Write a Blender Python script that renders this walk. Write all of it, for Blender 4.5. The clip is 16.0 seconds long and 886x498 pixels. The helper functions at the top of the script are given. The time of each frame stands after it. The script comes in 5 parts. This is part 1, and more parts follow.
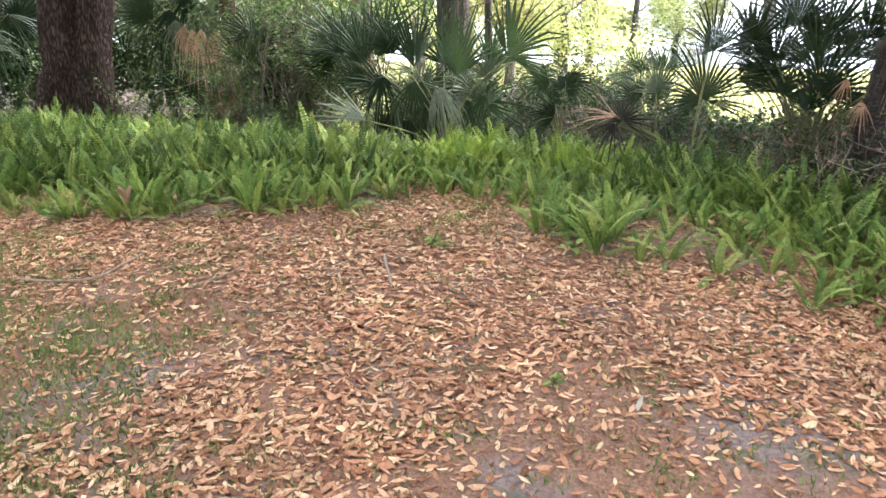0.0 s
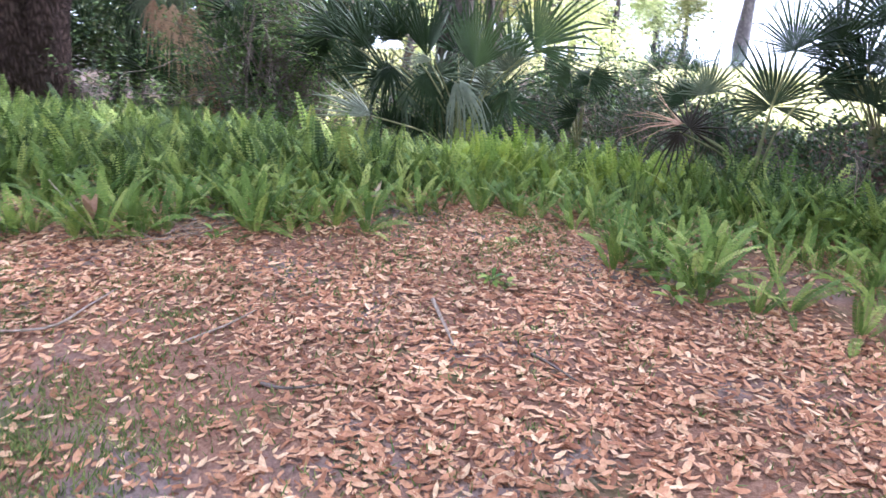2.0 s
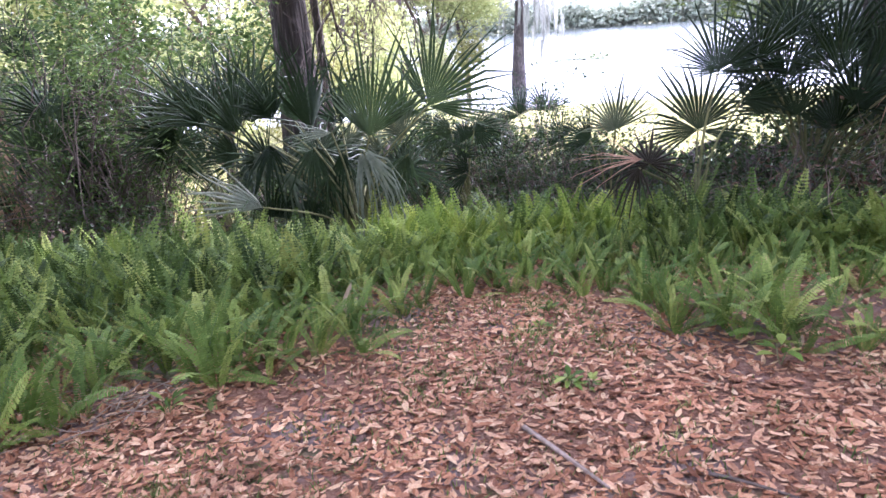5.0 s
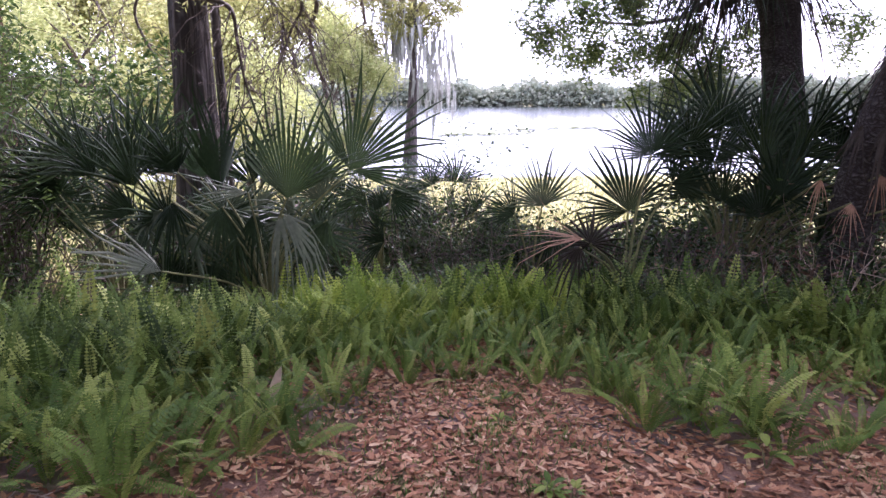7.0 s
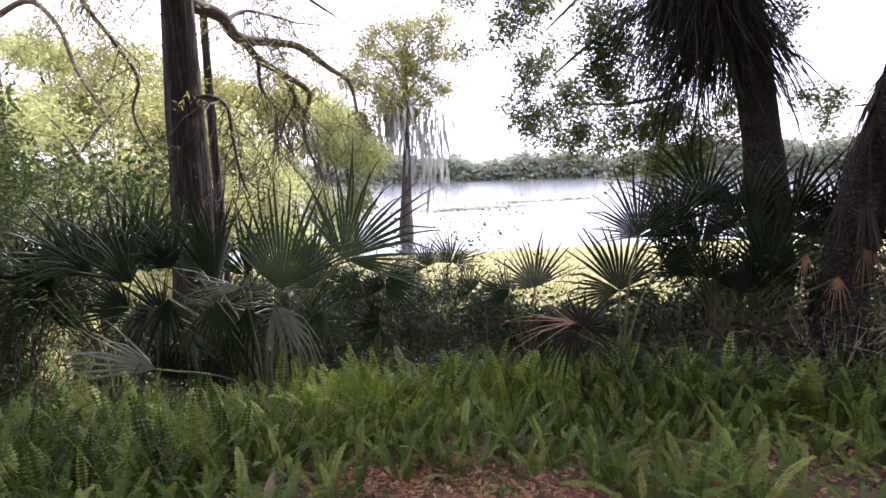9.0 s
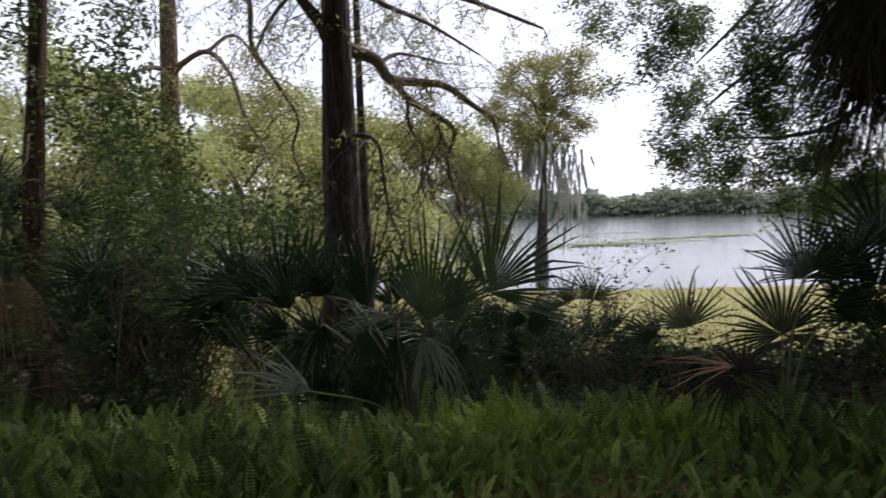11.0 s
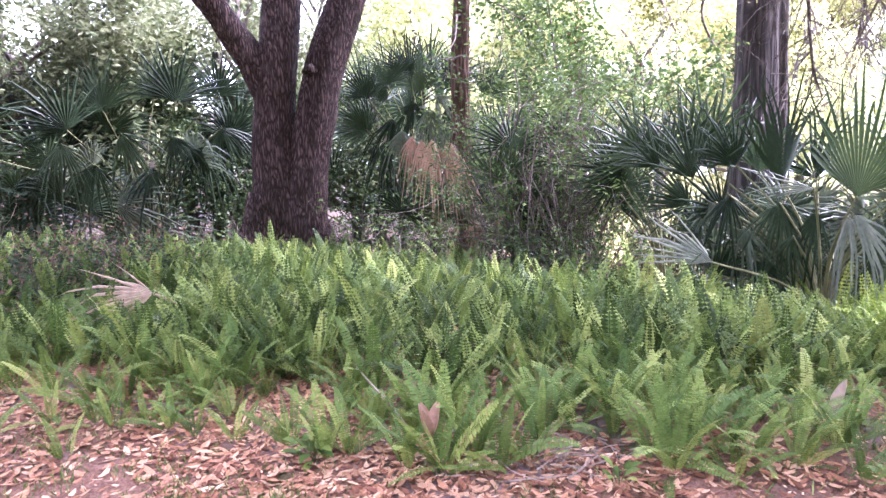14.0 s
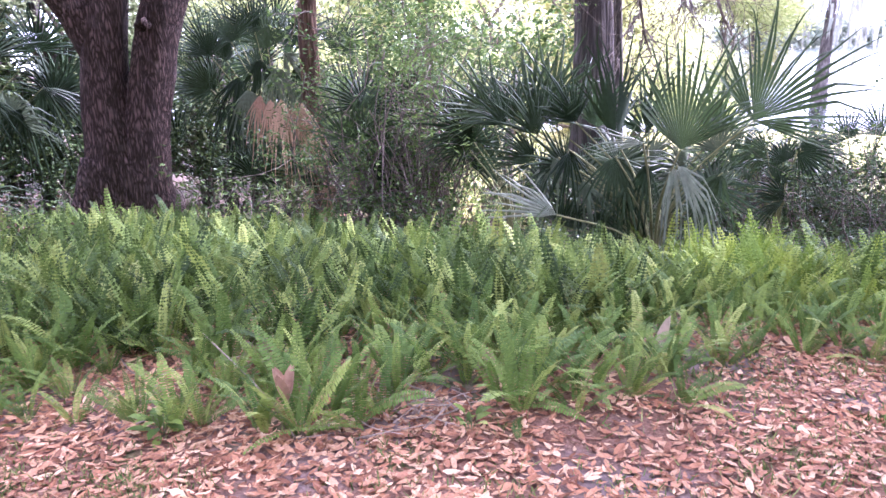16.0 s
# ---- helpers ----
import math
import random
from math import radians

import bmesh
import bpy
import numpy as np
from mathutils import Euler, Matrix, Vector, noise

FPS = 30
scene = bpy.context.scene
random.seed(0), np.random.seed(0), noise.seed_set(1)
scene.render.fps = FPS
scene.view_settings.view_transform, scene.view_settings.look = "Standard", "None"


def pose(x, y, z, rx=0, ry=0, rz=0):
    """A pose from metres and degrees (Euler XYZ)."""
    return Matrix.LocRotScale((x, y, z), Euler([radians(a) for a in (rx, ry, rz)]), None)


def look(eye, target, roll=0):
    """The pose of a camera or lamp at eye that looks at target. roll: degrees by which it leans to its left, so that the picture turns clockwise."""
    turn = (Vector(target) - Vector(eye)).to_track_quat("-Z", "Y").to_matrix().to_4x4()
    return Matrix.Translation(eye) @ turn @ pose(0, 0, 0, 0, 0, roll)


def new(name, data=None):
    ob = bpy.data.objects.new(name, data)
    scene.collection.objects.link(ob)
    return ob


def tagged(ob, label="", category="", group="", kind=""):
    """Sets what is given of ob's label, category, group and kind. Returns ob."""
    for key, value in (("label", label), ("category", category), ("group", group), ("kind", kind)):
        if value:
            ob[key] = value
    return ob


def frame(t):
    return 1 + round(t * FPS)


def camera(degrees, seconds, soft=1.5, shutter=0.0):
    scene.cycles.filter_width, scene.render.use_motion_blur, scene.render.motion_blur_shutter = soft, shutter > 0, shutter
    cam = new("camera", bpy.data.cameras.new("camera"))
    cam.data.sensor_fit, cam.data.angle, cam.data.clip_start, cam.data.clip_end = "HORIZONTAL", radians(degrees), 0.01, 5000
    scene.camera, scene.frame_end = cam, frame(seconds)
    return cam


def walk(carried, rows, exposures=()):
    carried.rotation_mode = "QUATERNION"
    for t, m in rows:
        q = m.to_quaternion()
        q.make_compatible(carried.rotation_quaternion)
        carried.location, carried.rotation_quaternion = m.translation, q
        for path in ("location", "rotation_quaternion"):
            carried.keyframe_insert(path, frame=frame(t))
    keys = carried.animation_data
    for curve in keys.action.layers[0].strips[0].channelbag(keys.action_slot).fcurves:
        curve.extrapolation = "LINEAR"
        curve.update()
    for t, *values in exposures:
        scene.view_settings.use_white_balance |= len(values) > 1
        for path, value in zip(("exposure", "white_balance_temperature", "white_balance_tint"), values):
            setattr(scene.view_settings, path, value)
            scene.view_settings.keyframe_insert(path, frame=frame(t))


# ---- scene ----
cam = camera(64.4, 16.0, shutter=0.28)
PATH = [
    (0, (0.089, 0.61, 1.64), (0.053, 2.477, 0.922), -1.0),
    (0.5, (0.016, 0.729, 1.628), (-0.068, 2.599, 0.924), 0.6),
    (1, (-0.204, 0.985, 1.601), (-0.137, 2.816, 0.798), -0.2),
    (1.4, (-0.254, 1.267, 1.528), (-0.312, 3.163, 0.893), 0.3),
    (1.5, (-0.249, 1.292, 1.53), (-0.416, 3.176, 0.881), -1.8),
    (2, (-0.444, 1.605, 1.535), (-0.368, 3.46, 0.79), 1.5),
    (2.5, (-0.751, 1.868, 1.507), (-0.483, 3.687, 0.72), -2.4),
    (3, (-0.915, 2.141, 1.431), (-0.745, 4.014, 0.749), -6.8),
    (3.5, (-1.014, 2.307, 1.391), (-0.61, 4.129, 0.673), -3.3),
    (4, (-1.154, 2.432, 1.433), (-0.714, 4.276, 0.795), -5.1),
    (4.2, (-1.193, 2.469, 1.433), (-0.728, 4.309, 0.801), -6.1),
    (6.5, (-1.521, 2.986, 1.508), (-0.602, 4.709, 1.075), 1.8),
    (7, (-1.51, 3.101, 1.418), (-0.559, 4.81, 0.998), 0.3),
    (7.5, (-1.656, 2.945, 1.596), (-0.771, 4.667, 1.091), -2.2),
    (8, (-1.529, 3.08, 1.46), (-0.567, 4.772, 0.998), -1.4),
    (8.2, (-1.472, 3.032, 1.476), (-0.483, 4.723, 1.075), -1.0),
    (10.3, (-1.516, 3.117, 1.542), (-0.655, 4.919, 1.438), -1.1),
    (10.5, (-1.519, 3.109, 1.545), (-0.692, 4.927, 1.441), -1.1),
    (11, (-1.597, 3.066, 1.525), (-0.962, 4.959, 1.419), -1.3),
    (11.5, (-1.619, 3.068, 1.479), (-1.282, 5.03, 1.281), -1.0),
    (12, (-1.632, 3.102, 1.437), (-1.419, 5.066, 1.128), -0.9),
    (12.5, (-1.644, 3.069, 1.459), (-1.573, 5.039, 1.124), -2.5),
    (13, (-1.656, 3.07, 1.443), (-1.772, 5.027, 1.047), -2.8),
    (13.5, (-1.693, 3.06, 1.441), (-1.952, 4.996, 1.009), -2.0),
    (14, (-1.68, 3.044, 1.43), (-2.121, 4.952, 1.023), -2.8),
    (14.5, (-1.652, 3.041, 1.435), (-1.963, 4.968, 1.002), -2.8),
    (15, (-1.636, 3.033, 1.43), (-1.762, 4.983, 1.002), -3.1),
    (15.5, (-1.653, 3.028, 1.428), (-1.756, 4.959, 0.92), -2.3),
    (16, (-1.631, 3.04, 1.421), (-1.685, 4.967, 0.889), -2.5),
]
# exposure and white balance follow the automatic gain
EXPOSURES = [(0.0, 2.8, 5900, 12), (1.0, 2.8, 5400, 16), (1.5, 2.8, 5150, 19), (2.0, 2.82, 5200, 24), (4.0, 2.9, 5100, 33), (6.3, 1.8, 5500, 38), (7.0, 1.75, 5500, 41), (8.2, 2.05, 5600, 41), (10.3, -0.05, 6050, 20), (11.5, 0.0, 5950, 22), (12.0, 0.95, 5800, 24), (12.5, 1.75, 5500, 31), (13.0, 2.65, 5450, 38), (13.5, 3.1, 5450, 42), (14.0, 3.3, 5250, 45), (15.0, 3.25, 4950, 46), (16.0, 3.2, 5150, 46)]
walk(cam, [(t, look(eye, target, roll)) for t, eye, target, roll in PATH], EXPOSURES)

SUN_BEARING, SUN_HEIGHT = 62.0, 50.0

# ---- world and sun ----
world = bpy.data.worlds.new("overcast_sky")
scene.world = world
world.use_nodes = True
wn, wl = world.node_tree.nodes, world.node_tree.links
wn.clear()
sky = wn.new("ShaderNodeTexSky")
sky.sky_type = "NISHITA"
sky.sun_disc = False
sky.sun_elevation, sky.sun_rotation = radians(SUN_HEIGHT), radians(SUN_BEARING)
sky.air_density, sky.dust_density, sky.ozone_density = 1.0, 3.0, 1.0
wco = wn.new("ShaderNodeTexCoord")
wmap = wn.new("ShaderNodeMapping")
wmap.inputs["Scale"].default_value = (1.6, 1.6, 4.5)
cloud = wn.new("ShaderNodeTexNoise")
cloud.inputs["Scale"].default_value, cloud.inputs["Detail"].default_value = 2.0, 6.0
cramp = wn.new("ShaderNodeValToRGB")
cramp.color_ramp.elements[0].position, cramp.color_ramp.elements[1].position = 0.32, 0.62
cramp.color_ramp.elements[0].color, cramp.color_ramp.elements[1].color = (0.45, 0.45, 0.45, 1), (0.95, 0.95, 0.95, 1)
wmix = wn.new("ShaderNodeMix")
wmix.data_type = "RGBA"
wmix.inputs["B"].default_value = (12.0, 12.2, 12.6, 1)
wbg = wn.new("ShaderNodeBackground")
wbg.inputs["Strength"].default_value = 0.12
wout = wn.new("ShaderNodeOutputWorld")
wl.new(wco.outputs["Generated"], wmap.inputs["Vector"])
wl.new(wmap.outputs["Vector"], cloud.inputs["Vector"])
wl.new(cloud.outputs["Fac"], cramp.inputs["Fac"])
wl.new(cramp.outputs["Color"], wmix.inputs["Factor"])
wl.new(sky.outputs["Color"], wmix.inputs["A"])
wl.new(wmix.outputs["Result"], wbg.inputs["Color"])
wl.new(wbg.outputs["Background"], wout.inputs["Surface"])

sun = new("sun", bpy.data.lights.new("sun", "SUN"))
sun.data.energy, sun.data.angle, sun.data.color = 4.2, radians(10), (1.0, 0.95, 0.86)
sb, sh = radians(SUN_BEARING), radians(SUN_HEIGHT)
sun.matrix_world = look((20 * math.sin(sb), 20 * math.cos(sb), 30), (20 * math.sin(sb) - 10 * math.sin(sb) * math.cos(sh), 20 * math.cos(sb) - 10 * math.cos(sb) * math.cos(sh), 30 - 10 * math.sin(sh)))

# ---- plan ----
SPOT = (-1.63, 3.04)          # where the walker comes to stand
UP = Vector((0, 0, 1))
WATER = -1.8


def smooth01(a, b, v):
    u = np.clip((np.asarray(v, float) - a) / (b - a), 0, 1)
    return u * u * (3 - 2 * u)


def height(x, y):
    """The ground: a level clearing that falls gently to the lake, the lake bed, and the far bank."""
    x, y = np.asarray(x, float), np.asarray(y, float)
    s = 0.318 * x + 0.948 * y
    z = np.interp(s, (5.4, 6.2, 7.0, 8.0, 9.0, 10.5, 13, 20, 31, 40), (0, -0.05, -0.17, -0.38, -0.56, -0.78, -1.02, -1.4, -1.8, -2.6))
    z = z + 2.0 * smooth01(300, 330, np.hypot(x, y)) + 2.0 * smooth01(340, 600, np.hypot(x, y))
    near = 1 - smooth01(30, 60, np.hypot(x, y))
    z = z + near * (0.018 * np.sin(1.9 * x + 0.6) * np.cos(1.5 * y + 0.3) + 0.010 * np.sin(4.3 * x + 1.1 * y) * np.cos(3.1 * y - 0.8 * x))
    land = 1 - smooth01(-20, 2, 0.55 * x + 0.2 * y)      # the wood to the west stays above the water
    return np.where(np.hypot(x, y) < 290, np.maximum(z, -2.6 + 1.35 * land), z)


def gz(x, y):
    return float(height(x, y))


def polar(b, d, z=None):
    """A place by its bearing in degrees (0 north, clockwise) and distance from SPOT."""
    x, y = SPOT[0] + d * math.sin(radians(b)), SPOT[1] + d * math.cos(radians(b))
    return Vector((x, y, gz(x, y) if z is None else z))


def far(k):
    """polar() for a thing laid out at one distance and pushed k times as far along the same lines of sight."""
    return lambda b, d, z=None: polar(b, d * k) if z is None else polar(b, d * k, 1.42 + (z - 1.42) * k)


# ---- materials ----
def nodes_of(name):
    m = bpy.data.materials.new(name)
    m.use_nodes = True
    nt = m.node_tree
    return m, nt.nodes, nt.links, nt.nodes["Principled BSDF"]


def ramp_node(nd, stops):
    r = nd.new("ShaderNodeValToRGB")
    el = r.color_ramp.elements
    while len(el) < len(stops):
        el.new(0.5)
    for e, (p, c) in zip(el, stops):
        e.position, e.color = p, (*c, 1)
    return r


def leaf_material(name, stops, translucent=0.3, rough=0.5, grain=60.0, per_object=False):
    """A leaf: its colour varies from piece to piece, with mottling and some light let through."""
    m, nd, ln, bs = nodes_of(name)
    if per_object:
        src = nd.new("ShaderNodeObjectInfo").outputs["Random"]
    else:
        src = nd.new("ShaderNodeNewGeometry").outputs["Random Per Island"]
    r = ramp_node(nd, stops)
    ln.new(src, r.inputs["Fac"])
    co = nd.new("ShaderNodeTexCoord")
    nz = nd.new("ShaderNodeTexNoise")
    nz.inputs["Scale"].default_value, nz.inputs["Detail"].default_value = grain, 4
    ln.new(co.outputs["Object"], nz.inputs["Vector"])
    big = nd.new("ShaderNodeTexNoise")
    big.inputs["Scale"].default_value = 1.7
    ln.new(co.outputs["Object"], big.inputs["Vector"])
    add = nd.new("ShaderNodeMath")
    add.operation = "ADD"
    ln.new(nz.outputs["Fac"], add.inputs[0])
    ln.new(big.outputs["Fac"], add.inputs[1])
    mr = nd.new("ShaderNodeMapRange")
    mr.inputs["From Min"].default_value, mr.inputs["From Max"].default_value = 0.6, 1.4
    mr.inputs["To Min"].default_value, mr.inputs["To Max"].default_value = 0.6, 1.4
    ln.new(add.outputs[0], mr.inputs["Value"])
    mul = nd.new("ShaderNodeVectorMath")
    mul.operation = "SCALE"
    ln.new(r.outputs["Color"], mul.inputs[0])
    ln.new(mr.outputs["Result"], mul.inputs["Scale"])
    ln.new(mul.outputs["Vector"], bs.inputs["Base Color"])
    bs.inputs["Roughness"].default_value = rough
    bs.inputs["Specular IOR Level"].default_value = 0.22
    if translucent:
        tr = nd.new("ShaderNodeBsdfTranslucent")
        ln.new(mul.outputs["Vector"], tr.inputs["Color"])
        mx = nd.new("ShaderNodeMixShader")
        mx.inputs["Fac"].default_value = translucent
        ln.new(bs.outputs["BSDF"], mx.inputs[1])
        ln.new(tr.outputs["BSDF"], mx.inputs[2])
        ln.new(mx.outputs["Shader"], nd["Material Output"].inputs["Surface"])
    return m


def bark_material(name, dark, light, patch, scale=1.0, stretch=0.22, bump=0.6):
    m, nd, ln, bs = nodes_of(name)
    co = nd.new("ShaderNodeTexCoord")
    mp = nd.new("ShaderNodeMapping")
    mp.inputs["Scale"].default_value = (1, 1, stretch)
    ln.new(co.outputs["Object"], mp.inputs["Vector"])
    vo = nd.new("ShaderNodeTexVoronoi")
    vo.feature = "DISTANCE_TO_EDGE"
    vo.inputs["Scale"].default_value = 26 * scale
    nz = nd.new("ShaderNodeTexNoise")
    nz.inputs["Scale"].default_value, nz.inputs["Detail"].default_value, nz.inputs["Roughness"].default_value = 28 * scale, 8, 0.7
    wob = nd.new("ShaderNodeTexNoise")
    wob.inputs["Scale"].default_value = 9 * scale
    ln.new(mp.outputs["Vector"], wob.inputs["Vector"])
    warp = nd.new("ShaderNodeMix")
    warp.data_type = "VECTOR"
    warp.inputs["Factor"].default_value = 0.12
    ln.new(mp.outputs["Vector"], warp.inputs["A"])
    ln.new(wob.outputs["Color"], warp.inputs["B"])
    ln.new(warp.outputs["Result"], vo.inputs["Vector"])
    ln.new(mp.outputs["Vector"], nz.inputs["Vector"])
    r = ramp_node(nd, [(0.0, dark), (0.06, dark), (0.3, tuple(0.6 * q for q in light)), (0.6, light)])
    ln.new(vo.outputs["Distance"], r.inputs["Fac"])
    lich = nd.new("ShaderNodeTexNoise")
    lich.inputs["Scale"].default_value, lich.inputs["Detail"].default_value = 5.0, 5
    ln.new(co.outputs["Object"], lich.inputs["Vector"])
    lr = ramp_node(nd, [(0.55, (0, 0, 0)), (0.75, (0.45, 0.45, 0.45))])
    ln.new(lich.outputs["Fac"], lr.inputs["Fac"])
    mx = nd.new("ShaderNodeMix")
    mx.data_type = "RGBA"
    mx.inputs["B"].default_value = (*patch, 1)
    ln.new(lr.outputs["Color"], mx.inputs["Factor"])
    ln.new(r.outputs["Color"], mx.inputs["A"])
    mg = nd.new("ShaderNodeMix")
    mg.data_type, mg.blend_type = "RGBA", "MULTIPLY"
    mg.inputs["Factor"].default_value = 0.7
    ln.new(mx.outputs["Result"], mg.inputs["A"])
    gr = ramp_node(nd, [(0.3, (0.6, 0.6, 0.6)), (0.7, (1.1, 1.1, 1.1))])
    ln.new(nz.outputs["Fac"], gr.inputs["Fac"])
    ln.new(gr.outputs["Color"], mg.inputs["B"])
    ln.new(mg.outputs["Result"], bs.inputs["Base Color"])
    hs = nd.new("ShaderNodeMath")
    hs.operation = "MULTIPLY_ADD"
    hs.inputs[1].default_value = 1.4
    ln.new(vo.outputs["Distance"], hs.inputs[0])
    ln.new(nz.outputs["Fac"], hs.inputs[2])
    bp = nd.new("ShaderNodeBump")
    bp.inputs["Strength"].default_value, bp.inputs["Distance"].default_value = bump, 0.03
    ln.new(hs.outputs[0], bp.inputs["Height"])
    ln.new(bp.outputs["Normal"], bs.inputs["Normal"])
    bs.inputs["Roughness"].default_value = 0.9
    bs.inputs["Specular IOR Level"].default_value = 0.2
    return m


def plain_material(name, c1, c2, scale, rough=0.85):
    m, nd, ln, bs = nodes_of(name)
    co = nd.new("ShaderNodeTexCoord")
    nz = nd.new("ShaderNodeTexNoise")
    nz.inputs["Scale"].default_value, nz.inputs["Detail"].default_value = scale, 6
    ln.new(co.outputs["Object"], nz.inputs["Vector"])
    r = ramp_node(nd, [(0.3, c1), (0.7, c2)])
    ln.new(nz.outputs["Fac"], r.inputs["Fac"])
    ln.new(r.outputs["Color"], bs.inputs["Base Color"])
    bp = nd.new("ShaderNodeBump")
    bp.inputs["Strength"].default_value, bp.inputs["Distance"].default_value = 0.4, 0.01
    ln.new(nz.outputs["Fac"], bp.inputs["Height"])
    ln.new(bp.outputs["Normal"], bs.inputs["Normal"])
    bs.inputs["Roughness"].default_value = rough
    return m


def ground_material():
    """Brown crumbled litter, bare grey sand, moss and, down the bank, short yellowish grass."""
    m, nd, ln, bs = nodes_of("forest_floor")
    co = nd.new("ShaderNodeTexCoord")

    def tex(scale, detail=6, rough=0.6):
        n = nd.new("ShaderNodeTexNoise")
        n.inputs["Scale"].default_value, n.inputs["Detail"].default_value, n.inputs["Roughness"].default_value = scale, detail, rough
        ln.new(co.outputs["Object"], n.inputs["Vector"])
        return n.outputs["Fac"]

    def mixed(fac, a, b):
        x = nd.new("ShaderNodeMix")
        x.data_type = "RGBA"
        ln.new(fac, x.inputs["Factor"])
        for v, s in ((a, "A"), (b, "B")):
            if isinstance(v, tuple):
                x.inputs[s].default_value = (*v, 1)
            else:
                ln.new(v, x.inputs[s])
        return x.outputs["Result"]

    fine = ramp_node(nd, [(0.3, (0.1, 0.052, 0.034)), (0.5, (0.22, 0.12, 0.078)), (0.72, (0.38, 0.225, 0.15))])
    ln.new(tex(70, 8, 0.75), fine.inputs["Fac"])
    sand = ramp_node(nd, [(0.5, (0, 0, 0)), (0.62, (1, 1, 1))])
    ln.new(tex(1.1, 5), sand.inputs["Fac"])
    sandc = ramp_node(nd, [(0.35, (0.14, 0.102, 0.09)), (0.65, (0.27, 0.2, 0.18))])
    ln.new(tex(45, 8, 0.7), sandc.inputs["Fac"])
    c = mixed(sand.outputs["Color"], fine.outputs["Color"], sandc.outputs["Color"])
    moss = ramp_node(nd, [(0.56, (0, 0, 0)), (0.68, (0.75, 0.75, 0.75))])
    ln.new(tex(2.3, 6), moss.inputs["Fac"])
    c = mixed(moss.outputs["Color"], c, (0.075, 0.1, 0.03))
    # the bank: along the fall towards the lake
    sep = nd.new("ShaderNodeVectorMath")
    sep.operation = "DOT_PRODUCT"
    sep.inputs[1].default_value = (0.318, 0.948, 0)
    ln.new(co.outputs["Object"], sep.inputs[0])
    mr = nd.new("ShaderNodeMapRange")
    mr.inputs["From Min"].default_value, mr.inputs["From Max"].default_value = 8.6, 10.0
    ln.new(sep.outputs["Value"], mr.inputs["Value"])
    # the floor turns a darker brown down the first part of the fall
    dark_floor = nd.new("ShaderNodeMapRange")
    dark_floor.inputs["From Min"].default_value, dark_floor.inputs["From Max"].default_value = 6.8, 8.2
    ln.new(sep.outputs["Value"], dark_floor.inputs["Value"])
    c = mixed(dark_floor.outputs["Result"], c, (0.06, 0.042, 0.03))
    xy = nd.new("ShaderNodeSeparateXYZ")
    ln.new(co.outputs["Object"], xy.inputs["Vector"])
    west = nd.new("ShaderNodeMapRange")
    west.inputs["From Min"].default_value, west.inputs["From Max"].default_value = -3.4, -2.0
    ln.new(xy.outputs["X"], west.inputs["Value"])
    both = nd.new("ShaderNodeMath")
    both.operation = "MULTIPLY"
    ln.new(mr.outputs["Result"], both.inputs[0])
    ln.new(west.outputs["Result"], both.inputs[1])
    grass = ramp_node(nd, [(0.3, (0.13, 0.13, 0.05)), (0.5, (0.25, 0.235, 0.09)), (0.7, (0.36, 0.32, 0.18))])
    ln.new(tex(9, 8, 0.75), grass.inputs["Fac"])
    c = mixed(both.outputs[0], c, grass.outputs["Color"])
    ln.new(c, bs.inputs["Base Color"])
    bp = nd.new("ShaderNodeBump")
    bp.inputs["Strength"].default_value, bp.inputs["Distance"].default_value = 0.7, 0.02
    ln.new(tex(55, 8, 0.7), bp.inputs["Height"])
    ln.new(bp.outputs["Normal"], bs.inputs["Normal"])
    bs.inputs["Roughness"].default_value = 0.95
    bs.inputs["Specular IOR Level"].default_value = 0.15
    return m


def water_material():
    m, nd, ln, bs = nodes_of("lake_water")
    bs.inputs["Base Color"].default_value = (0.03, 0.04, 0.035, 1)
    bs.inputs["Roughness"].default_value = 0.12
    bs.inputs["IOR"].default_value = 1.33
    co = nd.new("ShaderNodeTexCoord")
    mp = nd.new("ShaderNodeMapping")
    mp.inputs["Rotation"].default_value = (0, 0, radians(28))
    mp.inputs["Scale"].default_value = (0.5, 2.2, 1)
    ln.new(co.outputs["Object"], mp.inputs["Vector"])
    nz = nd.new("ShaderNodeTexNoise")
    nz.inputs["Scale"].default_value, nz.inputs["Detail"].default_value = 1.6, 5
    ln.new(mp.outputs["Vector"], nz.inputs["Vector"])
    bp = nd.new("ShaderNodeBump")
    bp.inputs["Strength"].default_value, bp.inputs["Distance"].default_value = 0.1, 0.1
    ln.new(nz.outputs["Fac"], bp.inputs["Height"])
    ln.new(bp.outputs["Normal"], bs.inputs["Normal"])
    return m


M_GROUND = ground_material()
M_WATER = water_material()
M_LITTER = leaf_material("dry_oak_leaf", [(0.0, (0.16, 0.068, 0.034)), (0.3, (0.34, 0.152, 0.076)), (0.6, (0.47, 0.243, 0.128)), (0.85, (0.58, 0.35, 0.2)), (1.0, (0.67, 0.47, 0.28))], 0.1, 0.6, 90)
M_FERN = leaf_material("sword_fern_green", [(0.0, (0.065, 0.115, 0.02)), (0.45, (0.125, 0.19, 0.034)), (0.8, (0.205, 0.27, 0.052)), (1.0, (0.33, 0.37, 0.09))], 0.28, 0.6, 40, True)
# darkest bed tones stand in for the shaded gaps between fronds
M_FERNBED = leaf_material("sword_fern_bed_shaded_green", [(0.0, (0.024, 0.048, 0.009)), (0.45, (0.083, 0.132, 0.023)), (0.82, (0.175, 0.235, 0.045)), (1.0, (0.29, 0.33, 0.08))], 0.28, 0.6, 40)
